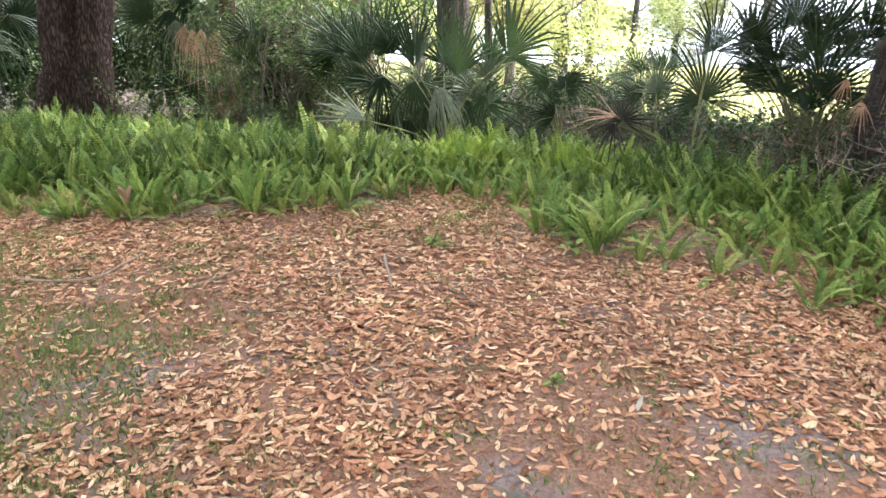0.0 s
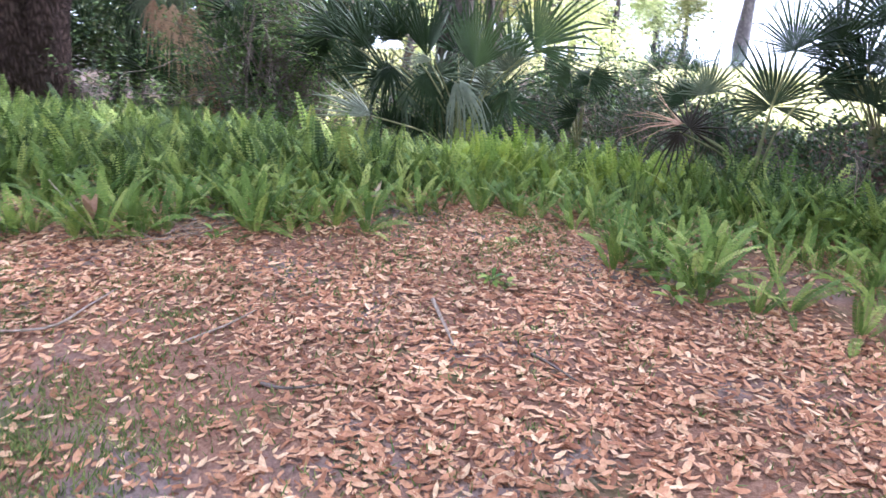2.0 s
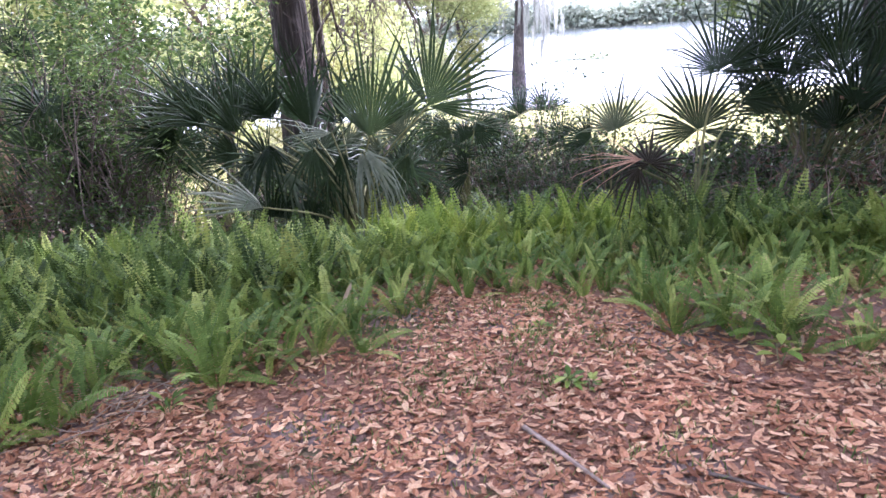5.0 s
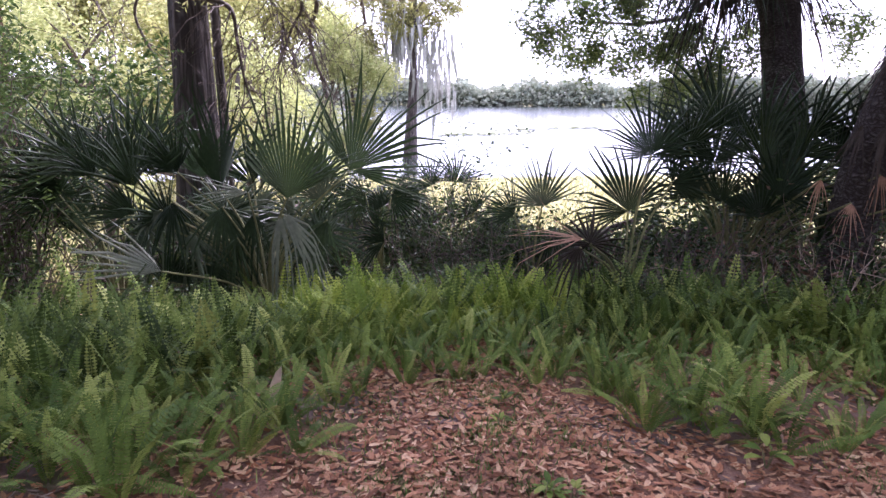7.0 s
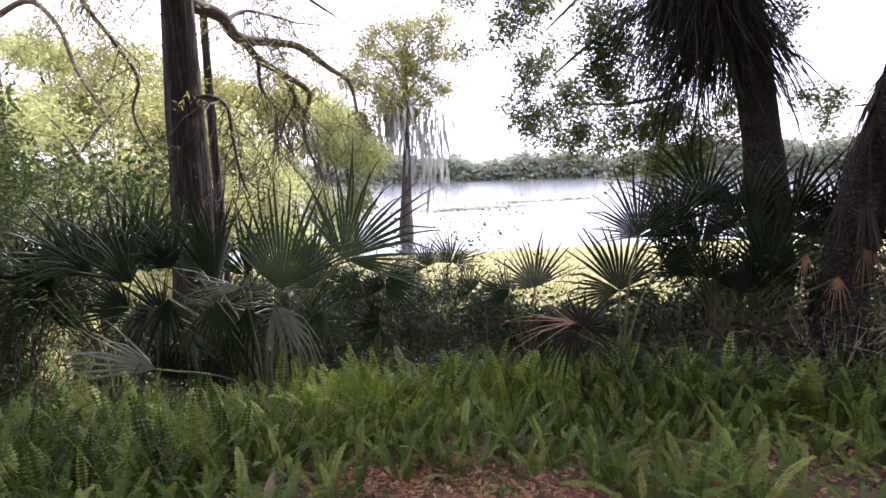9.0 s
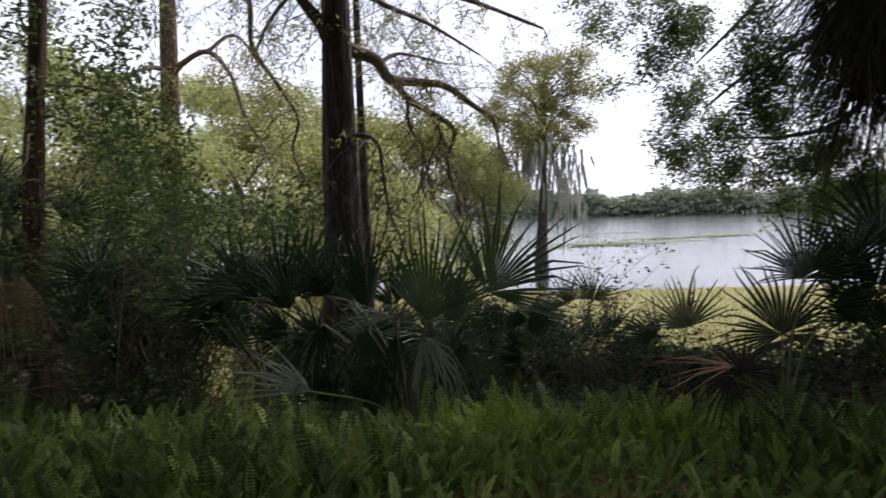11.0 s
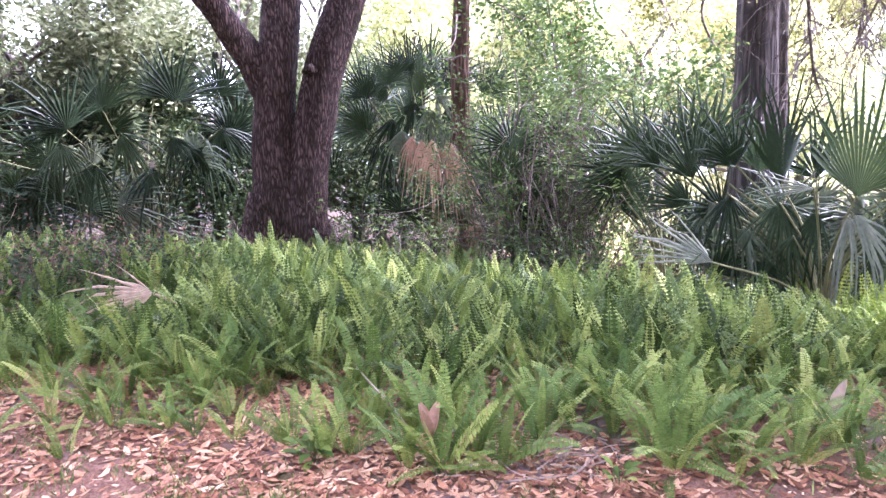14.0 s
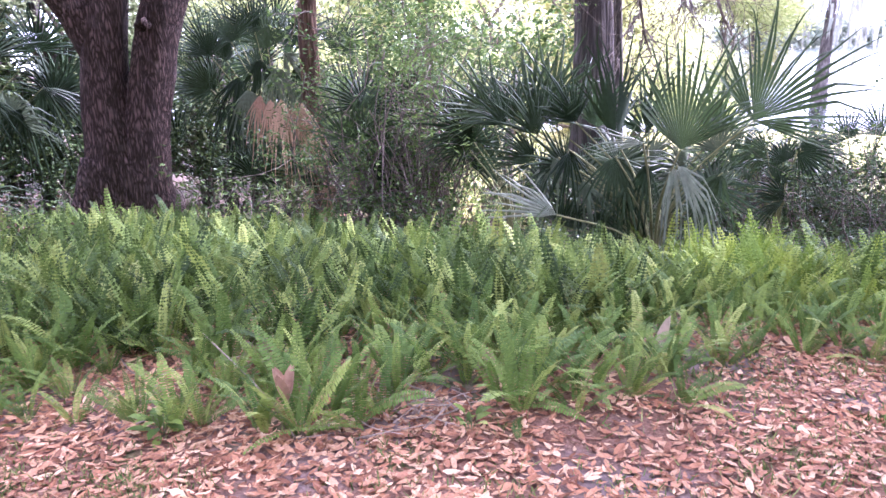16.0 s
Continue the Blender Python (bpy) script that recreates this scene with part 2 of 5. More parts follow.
M_FERNLIME = leaf_material("young_fern_lime", [(0.0, (0.1, 0.16, 0.02)), (0.6, (0.18, 0.25, 0.03)), (1.0, (0.28, 0.33, 0.05))], 0.35, 0.6, 40)
# near-black green, with the backlit shade of the fans put into it
M_FAN = leaf_material("palmetto_shaded_green", [(0.0, (0.016, 0.029, 0.012)), (0.6, (0.025, 0.043, 0.018)), (1.0, (0.038, 0.06, 0.022))], 0.3, 0.5, 30, True)
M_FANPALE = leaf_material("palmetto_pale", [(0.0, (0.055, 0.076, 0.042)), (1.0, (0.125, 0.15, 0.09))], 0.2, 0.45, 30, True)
M_FANASH = leaf_material("palmetto_withering_ash_green", [(0.0, (0.14, 0.16, 0.11)), (1.0, (0.24, 0.26, 0.19))], 0.2, 0.5, 30, True)
M_FANBROWN = leaf_material("palmetto_dead_russet", [(0.0, (0.3, 0.17, 0.105)), (1.0, (0.54, 0.345, 0.225))], 0.2, 0.7, 35, True)
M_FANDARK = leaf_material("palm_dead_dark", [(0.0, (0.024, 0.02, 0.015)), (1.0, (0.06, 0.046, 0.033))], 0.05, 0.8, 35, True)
M_FANTAN = leaf_material("palmetto_dead_tan", [(0.0, (0.36, 0.25, 0.165)), (1.0, (0.5, 0.37, 0.26))], 0.1, 0.7, 35, True)
M_STALK = plain_material("palmetto_stalk", (0.10, 0.11, 0.04), (0.2, 0.19, 0.08), 20)
M_OAK = bark_material("oak_bark", (0.03, 0.019, 0.015), (0.24, 0.155, 0.128), (0.17, 0.125, 0.108), 1.25, 0.19, 1.0)
M_CYPRESS = bark_material("cypress_bark", (0.06, 0.05, 0.045), (0.22, 0.185, 0.165), (0.27, 0.24, 0.22), 0.8, 0.08, 0.7)
M_CEDAR = bark_material("reddish_bark", (0.08, 0.045, 0.03), (0.3, 0.19, 0.13), (0.28, 0.22, 0.18), 0.9, 0.1, 0.7)
M_PALMBARK = bark_material("palm_trunk_bark", (0.04, 0.032, 0.028), (0.15, 0.13, 0.115), (0.18, 0.165, 0.15), 0.9, 1.6, 0.8)
M_TWIG = plain_material("bare_twig", (0.06, 0.045, 0.035), (0.15, 0.115, 0.09), 30)
M_DRYTWIG = plain_material("weathered_twig", (0.2, 0.145, 0.105), (0.37, 0.285, 0.22), 40)
M_OAKLEAF = leaf_material("live_oak_leaf", [(0.0, (0.03, 0.06, 0.02)), (0.6, (0.06, 0.11, 0.03)), (1.0, (0.13, 0.18, 0.04))], 0.3, 0.4, 30)
M_BROADLEAF = leaf_material("shrub_leaf", [(0.0, (0.024, 0.042, 0.015)), (0.6, (0.045, 0.074, 0.024)), (1.0, (0.1, 0.14, 0.038))], 0.3, 0.4, 30)
M_VINE = leaf_material("vine_leaf", [(0.0, (0.045, 0.08, 0.022)), (0.6, (0.085, 0.135, 0.035)), (1.0, (0.15, 0.21, 0.055))], 0.35, 0.5, 20)
# spring green paled to carry the bright haze over the background trees
M_SPRING = leaf_material("spring_leaf_paled", [(0.0, (0.29, 0.33, 0.12)), (0.5, (0.4, 0.43, 0.17)), (1.0, (0.52, 0.53, 0.25))], 0.5, 0.6, 6)
M_CYPLEAF = leaf_material("cypress_needles", [(0.0, (0.18, 0.19, 0.06)), (0.6, (0.3, 0.3, 0.1)), (1.0, (0.42, 0.4, 0.17))], 0.55, 0.6, 6)
M_BOUGH = leaf_material("oak_bough_leaf", [(0.0, (0.06, 0.095, 0.028)), (0.6, (0.12, 0.165, 0.045)), (1.0, (0.22, 0.26, 0.075))], 0.45, 0.5, 20)
# duller leaf for the western trees, haze and shade mixed into the colour
M_HAZEWOOD = leaf_material("wood_leaf_haze_shade", [(0.0, (0.1, 0.125, 0.055)), (0.5, (0.17, 0.195, 0.09)), (1.0, (0.26, 0.28, 0.15))], 0.35, 0.6, 6)
M_MOSS = leaf_material("spanish_moss", [(0.0, (0.2, 0.21, 0.17)), (1.0, (0.36, 0.36, 0.31))], 0.3, 0.9, 10)
# pale tones carry the haze over the far shore
M_FARWOOD = leaf_material("far_wood_hazed", [(0.0, (0.16, 0.19, 0.14)), (0.5, (0.25, 0.28, 0.19)), (1.0, (0.34, 0.35, 0.26))], 0.2, 0.8, 0.3)
M_LILY = leaf_material("lily_pad", [(0.0, (0.14, 0.2, 0.06)), (1.0, (0.3, 0.32, 0.1))], 0.1, 0.35, 3)
M_GRASS = leaf_material("grass_blade", [(0.0, (0.08, 0.13, 0.03)), (0.6, (0.15, 0.2, 0.048)), (1.0, (0.27, 0.29, 0.09))], 0.3, 0.5, 20)
M_BANK = leaf_material("bank_grass", [(0.0, (0.17, 0.19, 0.055)), (0.6, (0.29, 0.28, 0.1)), (1.0, (0.4, 0.36, 0.17))], 0.3, 0.6, 20)
M_DEADLEAF = leaf_material("withered_leaf", [(0.0, (0.08, 0.046, 0.03)), (0.6, (0.15, 0.09, 0.062)), (1.0, (0.25, 0.165, 0.115))], 0.2, 0.7, 30)
M_LOG = plain_material("pale_debris", (0.4, 0.34, 0.28), (0.6, 0.53, 0.45), 25)

# ---- mesh helpers ----
RNG = np.random.default_rng(7)


class Geo:
    """Collects vertices and faces for one mesh."""

    def __init__(self):
        self.v, self.f, self.n = [], [], 0

    def add(self, verts, faces):
        self.v.extend(verts)
        self.f.extend([tuple(i + self.n for i in face) for face in faces])
        self.n += len(verts)
        return self

    def mesh(self, name, material, smooth=False):
        me = bpy.data.meshes.new(name)
        me.from_pydata([tuple(p) for p in self.v], [], self.f)
        me.materials.append(material)
        if smooth:
            me.shade_smooth()
        return me


def array_mesh(name, verts, faces, material, smooth=False):
    me = bpy.data.meshes.new(name)
    me.from_pydata(verts.tolist(), [], faces.tolist())
    me.materials.append(material)
    if smooth:
        me.shade_smooth()
    return me


def part(name, mesh, parent, label="", kind=""):
    ob = new(name, mesh)
    ob.parent = parent
    if kind:
        ob["kind"] = kind
    if label:
        ob["label"] = label
    return ob


def thing(name, place, label, category, group="", kind=""):
    ob = new(name)
    ob.location = place
    bpy.context.view_layer.update()
    return tagged(ob, label, category, group, kind)


def sweep(geo, pts, radii, segs=8, knobby=0.0, seed=0, cap=True, flute=0.0):
    """A tapered tube along points, with an uneven skin."""
    pts = [Vector(p) for p in pts]
    n = len(pts)
    ref = Vector((1, 0.13, 0.07)).normalized()
    verts, faces = [], []
    for i, p in enumerate(pts):
        d = (pts[min(i + 1, n - 1)] - pts[max(i - 1, 0)]).normalized()
        a = (ref - d * ref.dot(d))
        if a.length < 0.05:
            a = Vector((0, 1, 0)) - d * d.y
        a.normalize()
        b = d.cross(a)
        for k in range(segs):
            th = 2 * math.pi * k / segs
            r = radii[i]
            if knobby:
                q = Vector((math.cos(th) * 1.4, math.sin(th) * 1.4, seed * 3.1)) + p * 1.3
                r *= 1 + knobby * (noise.noise(q) * 1.2 + 0.5 * noise.noise(q * 3.3))
            if flute:
                r *= 1 + flute * math.sin(7 * th + seed) * max(0.0, 1 - i / (0.75 * n))
            verts.append(p + (a * math.cos(th) + b * math.sin(th)) * r)
    for i in range(n - 1):
        for k in range(segs):
            k2 = (k + 1) % segs
            faces.append((i * segs + k, i * segs + k2, (i + 1) * segs + k2, (i + 1) * segs + k))
    if cap:
        faces.append(tuple(range(segs - 1, -1, -1)))
        faces.append(tuple((n - 1) * segs + k for k in range(segs)))
    geo.add(verts, faces)


def spline(pts, n):
    """Evenly sampled smooth curve through points (Catmull-Rom)."""
    pts = [Vector(p) for p in pts]
    ext = [pts[0] * 2 - pts[1]] + pts + [pts[-1] * 2 - pts[-2]]
    out = []
    for k in range(n):
        u = k / (n - 1) * (len(pts) - 1)
        i = min(int(u), len(pts) - 2)
        t = u - i
        a, b, c, d = ext[i:i + 4]
        out.append(0.5 * ((2 * b) + (c - a) * t + (2 * a - 5 * b + 4 * c - d) * t * t + (3 * b - a - 3 * c + d) * t ** 3))
    return out


def taper(r0, r1, n, power=1.0):
    return [r0 + (r1 - r0) * (i / (n - 1)) ** power for i in range(n)]


def leaf_cloud(centres, length, width, rng, droop=0.0, fold=0.25, up=0.4):
    """Small pointed leaves, one at each centre, turned every way; returns vertices and faces."""
    c = np.asarray(centres, float)
    n = len(c)
    d = rng.normal(size=(n, 3))
    d[:, 2] = d[:, 2] * 0.6 - droop
    d /= np.linalg.norm(d, axis=1)[:, None]
    nn = rng.normal(size=(n, 3)) * 0.6
    nn[:, 2] += up
    s = np.cross(d, nn)
    s /= np.linalg.norm(s, axis=1)[:, None] + 1e-9
    nn = np.cross(s, d)
    L = length * rng.uniform(0.65, 1.25, n)[:, None]
    W = width * rng.uniform(0.7, 1.2, n)[:, None]
    v = np.stack([c, c + d * L * 0.5 + s * W * 0.5, c + d * L, c + d * L * 0.5 - s * W * 0.5, c + d * L * 0.5 - nn * W * fold], 1)
    base = (np.arange(n) * 5)[:, None]
    f = np.concatenate([base + [0, 1, 4], base + [1, 2, 4], base + [2, 3, 4], base + [3, 0, 4]], 0)
    return v.reshape(-1, 3), f


def blob_points(centres, radii, count, rng, flat=0.7, hollow=0.35):
    """Points in a set of clumps, denser to the outside, with gaps between."""
    centres, radii = np.asarray(centres, float), np.asarray(radii, float)
    w = radii ** 2
    pick = rng.choice(len(centres), count, p=w / w.sum())
    d = rng.normal(size=(count, 3))
    d /= np.linalg.norm(d, axis=1)[:, None]
    r = (hollow + (1 - hollow) * rng.random(count) ** 0.6) * rng.uniform(0.6, 1.15, count)
    d[:, 2] *= flat
    return centres[pick] + d * (radii[pick] * r)[:, None]


# ---- ground and lake ----
def build_ground():
    ang = np.radians(np.arange(0, 360, 2.5))
    rad = np.concatenate([[0.0], np.arange(0.25, 12, 0.25), np.geomspace(12, 60, 30), np.geomspace(66, 4200, 40)])
    rr, aa = np.meshgrid(rad[1:], ang, indexing="ij")
    x, y = SPOT[0] + rr * np.sin(aa), SPOT[1] + rr * np.cos(aa)
    v = np.concatenate([[[SPOT[0], SPOT[1], gz(*SPOT)]], np.stack([x, y, height(x, y)], -1).reshape(-1, 3)])
    m = len(ang)
    faces = [(0, 1 + (k + 1) % m, 1 + k) for k in range(m)]
    for i in range(len(rad) - 2):
        for k in range(m):
            a, b = 1 + i * m + k, 1 + i * m + (k + 1) % m
            faces.append((a, b, b + m, a + m))
    me = bpy.data.meshes.new("ground")
    me.from_pydata(v.tolist(), [], faces)
    me.materials.append(M_GROUND)
    me.shade_smooth()
    tagged(new("ground", me), "leaf-strewn woodland floor falling to a grassy lake bank", "ground", kind="structure")
    w = bpy.data.meshes.new("water")
    w.from_pydata([(-420, -420, WATER), (420, -420, WATER), (420, 420, WATER), (-420, 420, WATER)], [], [(0, 1, 2, 3)])
    w.materials.append(M_WATER)
    tagged(new("water", w), "pale rippled lake under a white sky", "lake", kind="structure")


build_ground()

# ---- trees ----
def tree_thing(name, place, label, group=""):
    return thing(name, place, label, "tree", group)


def local(parent, pts):
    o = parent.location
    return [Vector(p) - o for p in pts]


def stem(parent, name, pts, r0, r1, material, segs=10, n=24, knobby=0.08, seed=0, power=1.0, label="", flute=0.0):
    g = Geo()
    sweep(g, spline(local(parent, pts), n), taper(r0, r1, n, power), segs, knobby, seed, True, flute)
    return part(name, g.mesh(name, material, True), parent, label)


def twig_tree(geo, start, direction, length, radius, depth, rng, droop=0.25, tips=None):
    """Bent twigs that fork again and again and hang a little."""
    pts, d, p = [Vector(start)], Vector(direction).normalized(), Vector(start)
    k = 5
    for i in range(k):
        d = (d + Vector(rng.normal(size=3)) * 0.22 + Vector((0, 0, -droop * 0.3))).normalized()
        p = p + d * (length / k)
        pts.append(p.copy())
    sweep(geo, pts, taper(radius, radius * 0.45, len(pts)), 4 if radius < 0.02 else 6, 0, 0, False)
    if tips is not None:
        tips.extend(pts[2:])
    if depth > 0:
        for _ in range(int(rng.integers(2, 4))):
            q = pts[int(rng.integers(2, len(pts)))]
            nd = (d + Vector(rng.normal(size=3)) * 0.75).normalized()
            twig_tree(geo, q, nd, length * rng.uniform(0.5, 0.8), radius * 0.55, depth - 1, rng, droop, tips)


def build_oak():
    rng = np.random.default_rng(11)
    at = far(1.263)
    oak = tree_thing("oak_tree", at(-25.8, 7.6), "large live oak with a forked trunk and furrowed brown bark")
    stem(oak, "trunk", [at(-26.9, 7.6, -0.35), at(-26.7, 7.6, 0.2), at(-26.35, 7.6, 0.8), at(-25.95, 7.6, 1.4), at(-25.4, 7.6, 1.9), at(-24.7, 7.65, 2.5), at(-23.0, 7.7, 3.9), at(-21, 7.5, 5.4), at(-16, 6.5, 7.1)], 0.41, 0.21, M_OAK, 28, 70, 0.11, 1, 0.45)
    stem(oak, "trunk", [at(-24.5, 7.5, -0.35), at(-24.3, 7.5, 0.2), at(-23.6, 7.5, 0.9), at(-21.9, 7.5, 1.78), at(-19.8, 7.55, 2.5), at(-15.5, 7.8, 4.0), at(-8, 8.0, 6.4), at(2, 7.5, 8.1)], 0.32, 0.2, M_OAK, 26, 70, 0.1, 2, 0.6)
    stem(oak, "limb", [at(-26.2, 7.6, 1.6), at(-27.3, 7.58, 1.95), at(-28.5, 7.55, 2.2), at(-30.0, 7.5, 2.52), at(-36, 7.2, 3.5), at(-46, 6.8, 5.3), at(-60, 6.2, 7.1)], 0.21, 0.12, M_OAK, 16, 40, 0.1, 3)
    for i, b in enumerate((-29.2, -27.6, -25.4, -22.9)):
        stem(oak, "root", [at(b * 0.5 - 12.8, 7.55, 0.55), at(b, 7.4, 0.1), at(b * 1.6 + 15.8, 7.05, -0.12)], 0.21, 0.06, M_OAK, 10, 14, 0.15, 20 + i)
    stem(oak, "limb", [at(-21, 7.5, 5.4), polar(-24, 5.6, 7.6), polar(-50, 2.4, 8.2), polar(175, 2.5, 8.2)], 0.18, 0.07, M_OAK, 10, 20, 0.1, 4)
    stem(oak, "limb", [at(-8, 8.0, 6.4), polar(15, 7.0, 8.0), polar(70, 4.6, 8.2), polar(120, 4.5, 8.2)], 0.15, 0.06, M_OAK, 10, 20, 0.1, 5)
    g = Geo()
    sweep(g, local(oak, [at(-23.2, 7.33, 1.78), at(-22.9, 7.25, 1.82), at(-22.5, 7.24, 1.78)]), [0.075, 0.06, 0.035], 8, 0.2, 4)
    part("knot", g.mesh("knot", M_OAK, True), oak)
    # crown out of view, spread wide to shade the ferns and palms
    cs, rs = [], []
    for _ in range(300):
        x, y = rng.uniform(-13, 8.5), rng.uniform(-9, 11.5)
        if y < 4.0 and rng.random() < 0.72:      # crown thinned over the clearing so sky light reaches it
            continue
        away = math.hypot(x - SPOT[0], y - SPOT[1])
        cs.append((x, y, 4.6 + 0.26 * away + rng.uniform(0, 3.0)))
        rs.append(rng.uniform(0.7, 1.35))
    pts = blob_points(cs, rs, 74000, rng)
    v, f = leaf_cloud(pts - np.array(oak.location), 0.28, 0.165, rng)
    part("crown", array_mesh("crown", v, f, M_OAKLEAF), oak, kind="stuff")


build_oak()


def build_cypress():
    rng = np.random.default_rng(21)
    at = far(1.23)
    cy = tree_thing("cypress_tree", at(10.7, 7.5), "tall bald cypress with grey fluted trunk and bare drooping limbs")
    stem(cy, "trunk", [at(10.7, 7.5, -0.9), at(10.75, 7.5, 0.4), at(10.75, 7.5, 1.4), at(10.6, 7.5, 2.6), at(10.6, 7.5, 3.8), at(10.6, 7.5, 7), at(10.5, 7.5, 13)], 0.44, 0.13, M_CYPRESS, 30, 50, 0.05, 1, 0.42, flute=0.1)
    limbs = [
        ([at(10.8, 7.5, 3.3), at(11.8, 7.6, 3.22), at(13.6, 7.8, 3.17), at(14.7, 8.1, 3.02), at(17.0, 8.4, 3.03), at(19.2, 8.7, 3.03), at(21.4, 9, 2.83), at(22.9, 9.3, 2.69), at(23.4, 9.6, 2.35)], 0.085, 0.02),
        ([at(15.0, 8.1, 3.0), at(16.3, 8.2, 2.79), at(18.2, 8.4, 2.65), at(19.8, 8.6, 2.48), at(19.2, 8.8, 2.16), at(19.6, 8.9, 1.81), at(20.7, 9.0, 1.46)], 0.045, 0.012),
        ([at(16.1, 8.2, 2.79), at(16.2, 8.3, 2.51), at(17.2, 8.4, 2.26), at(17.0, 8.4, 1.87)], 0.025, 0.01),
        ([at(17.2, 8.3, 2.74), at(18.7, 8.4, 2.42), at(17.9, 8.5, 2.17), at(16.8, 8.4, 1.74)], 0.022, 0.008),
        ([at(13.9, 7.9, 3.15), at(15.3, 8.2, 3.32), at(17.0, 8.5, 3.35), at(19.2, 8.7, 3.3)], 0.025, 0.01),
        ([at(10.6, 7.5, 3.1), at(9.5, 7.4, 3.43), at(8.3, 7.3, 3.6), at(5.5, 7.0, 4.0), at(1.0, 6.6, 4.6)], 0.085, 0.03),
        ([at(11.5, 7.4, 2.3), at(12.6, 7.4, 2.31), at(13.7, 7.3, 2.2), at(14.0, 7.3, 1.89), at(14.4, 7.3, 1.55), at(15.0, 7.4, 1.32)], 0.03, 0.008),
        ([at(3.0, 8.6, 4.8), at(4.0, 9, 4.08), at(4.1, 9, 3.56), at(5.9, 9, 3.11), at(7.4, 9, 2.69), at(6.9, 9, 2.28), at(8.3, 9, 1.77)], 0.04, 0.012),
        ([at(10.6, 7.5, 4.4), at(16, 8.5, 4.2), at(21, 9.5, 4.3), at(27, 10, 4.0)], 0.06, 0.02),
        ([at(10.6, 7.5, 4.6), at(5, 7.8, 4.6), at(0, 8.2, 4.3), at(-4, 8.6, 3.9)], 0.06, 0.02),
        ([at(10.7, 7.5, 4.0), at(14, 8.0, 3.85), at(18, 8.6, 3.75), at(22, 9.2, 3.5)], 0.045, 0.012),
        ([at(10.5, 7.5, 4.1), at(8, 7.9, 4.0), at(5.5, 8.3, 3.7), at(4, 8.6, 3.3)], 0.04, 0.012),
    ]
    tips = []
    tg = Geo()
    for i, (pts, r0, r1) in enumerate(limbs):
        stem(cy, "limb", pts, 1.23 * r0, 1.23 * r1, M_TWIG, 8, 30, 0.12, 10 + i)
        s = spline(local(cy, pts), 14)
        for k in range(3, 14):
            for _ in range(int(rng.integers(1, 3))):
                d = Vector((rng.normal() * 0.7, rng.normal() * 0.7, -0.5))
                twig_tree(tg, s[k], d, rng.uniform(0.4, 1.0), 0.009, 2, rng, 0.5, tips)
    part("twig_spray", tg.mesh("twig_spray", M_TWIG), cy, kind="stuff")
    tips = np.array([tuple(t) for t in tips])
    hi = tips[(tips[:, 2] + cy.location.z) > 2.4]
    sel = hi[rng.integers(0, len(hi), 6500)] + rng.normal(size=(6500, 3)) * 0.06
    v, f = leaf_cloud(sel, 0.09, 0.024, rng, droop=0.6)
    part("foliage", array_mesh("foliage", v, f, M_CYPLEAF), cy, "sparse olive spring needles", kind="stuff")
    cs = [(polar(rng.uniform(-20, 40), rng.uniform(7, 12), rng.uniform(8.5, 13)) - cy.location) for _ in range(40)]
    v, f = leaf_cloud(blob_points(cs, [1.0] * 40, 5000, rng), 0.2, 0.08, rng)
    part("crown", array_mesh("crown", v, f, M_CYPLEAF), cy, kind="stuff")

    thin = tree_thing("cypress_tree", polar(12.6, 10.7), "thin young cypress trunk close behind a larger one")
    stem(thin, "trunk", [polar(12.7, 10.7, -1.3), polar(12.6, 10.7, 0.8), polar(12.4, 10.7, 2.2), polar(12.2, 10.7, 4.5), polar(12.0, 10.7, 8.0)], 0.085, 0.04, M_CYPRESS, 12, 30, 0.1, 6)


build_cypress()


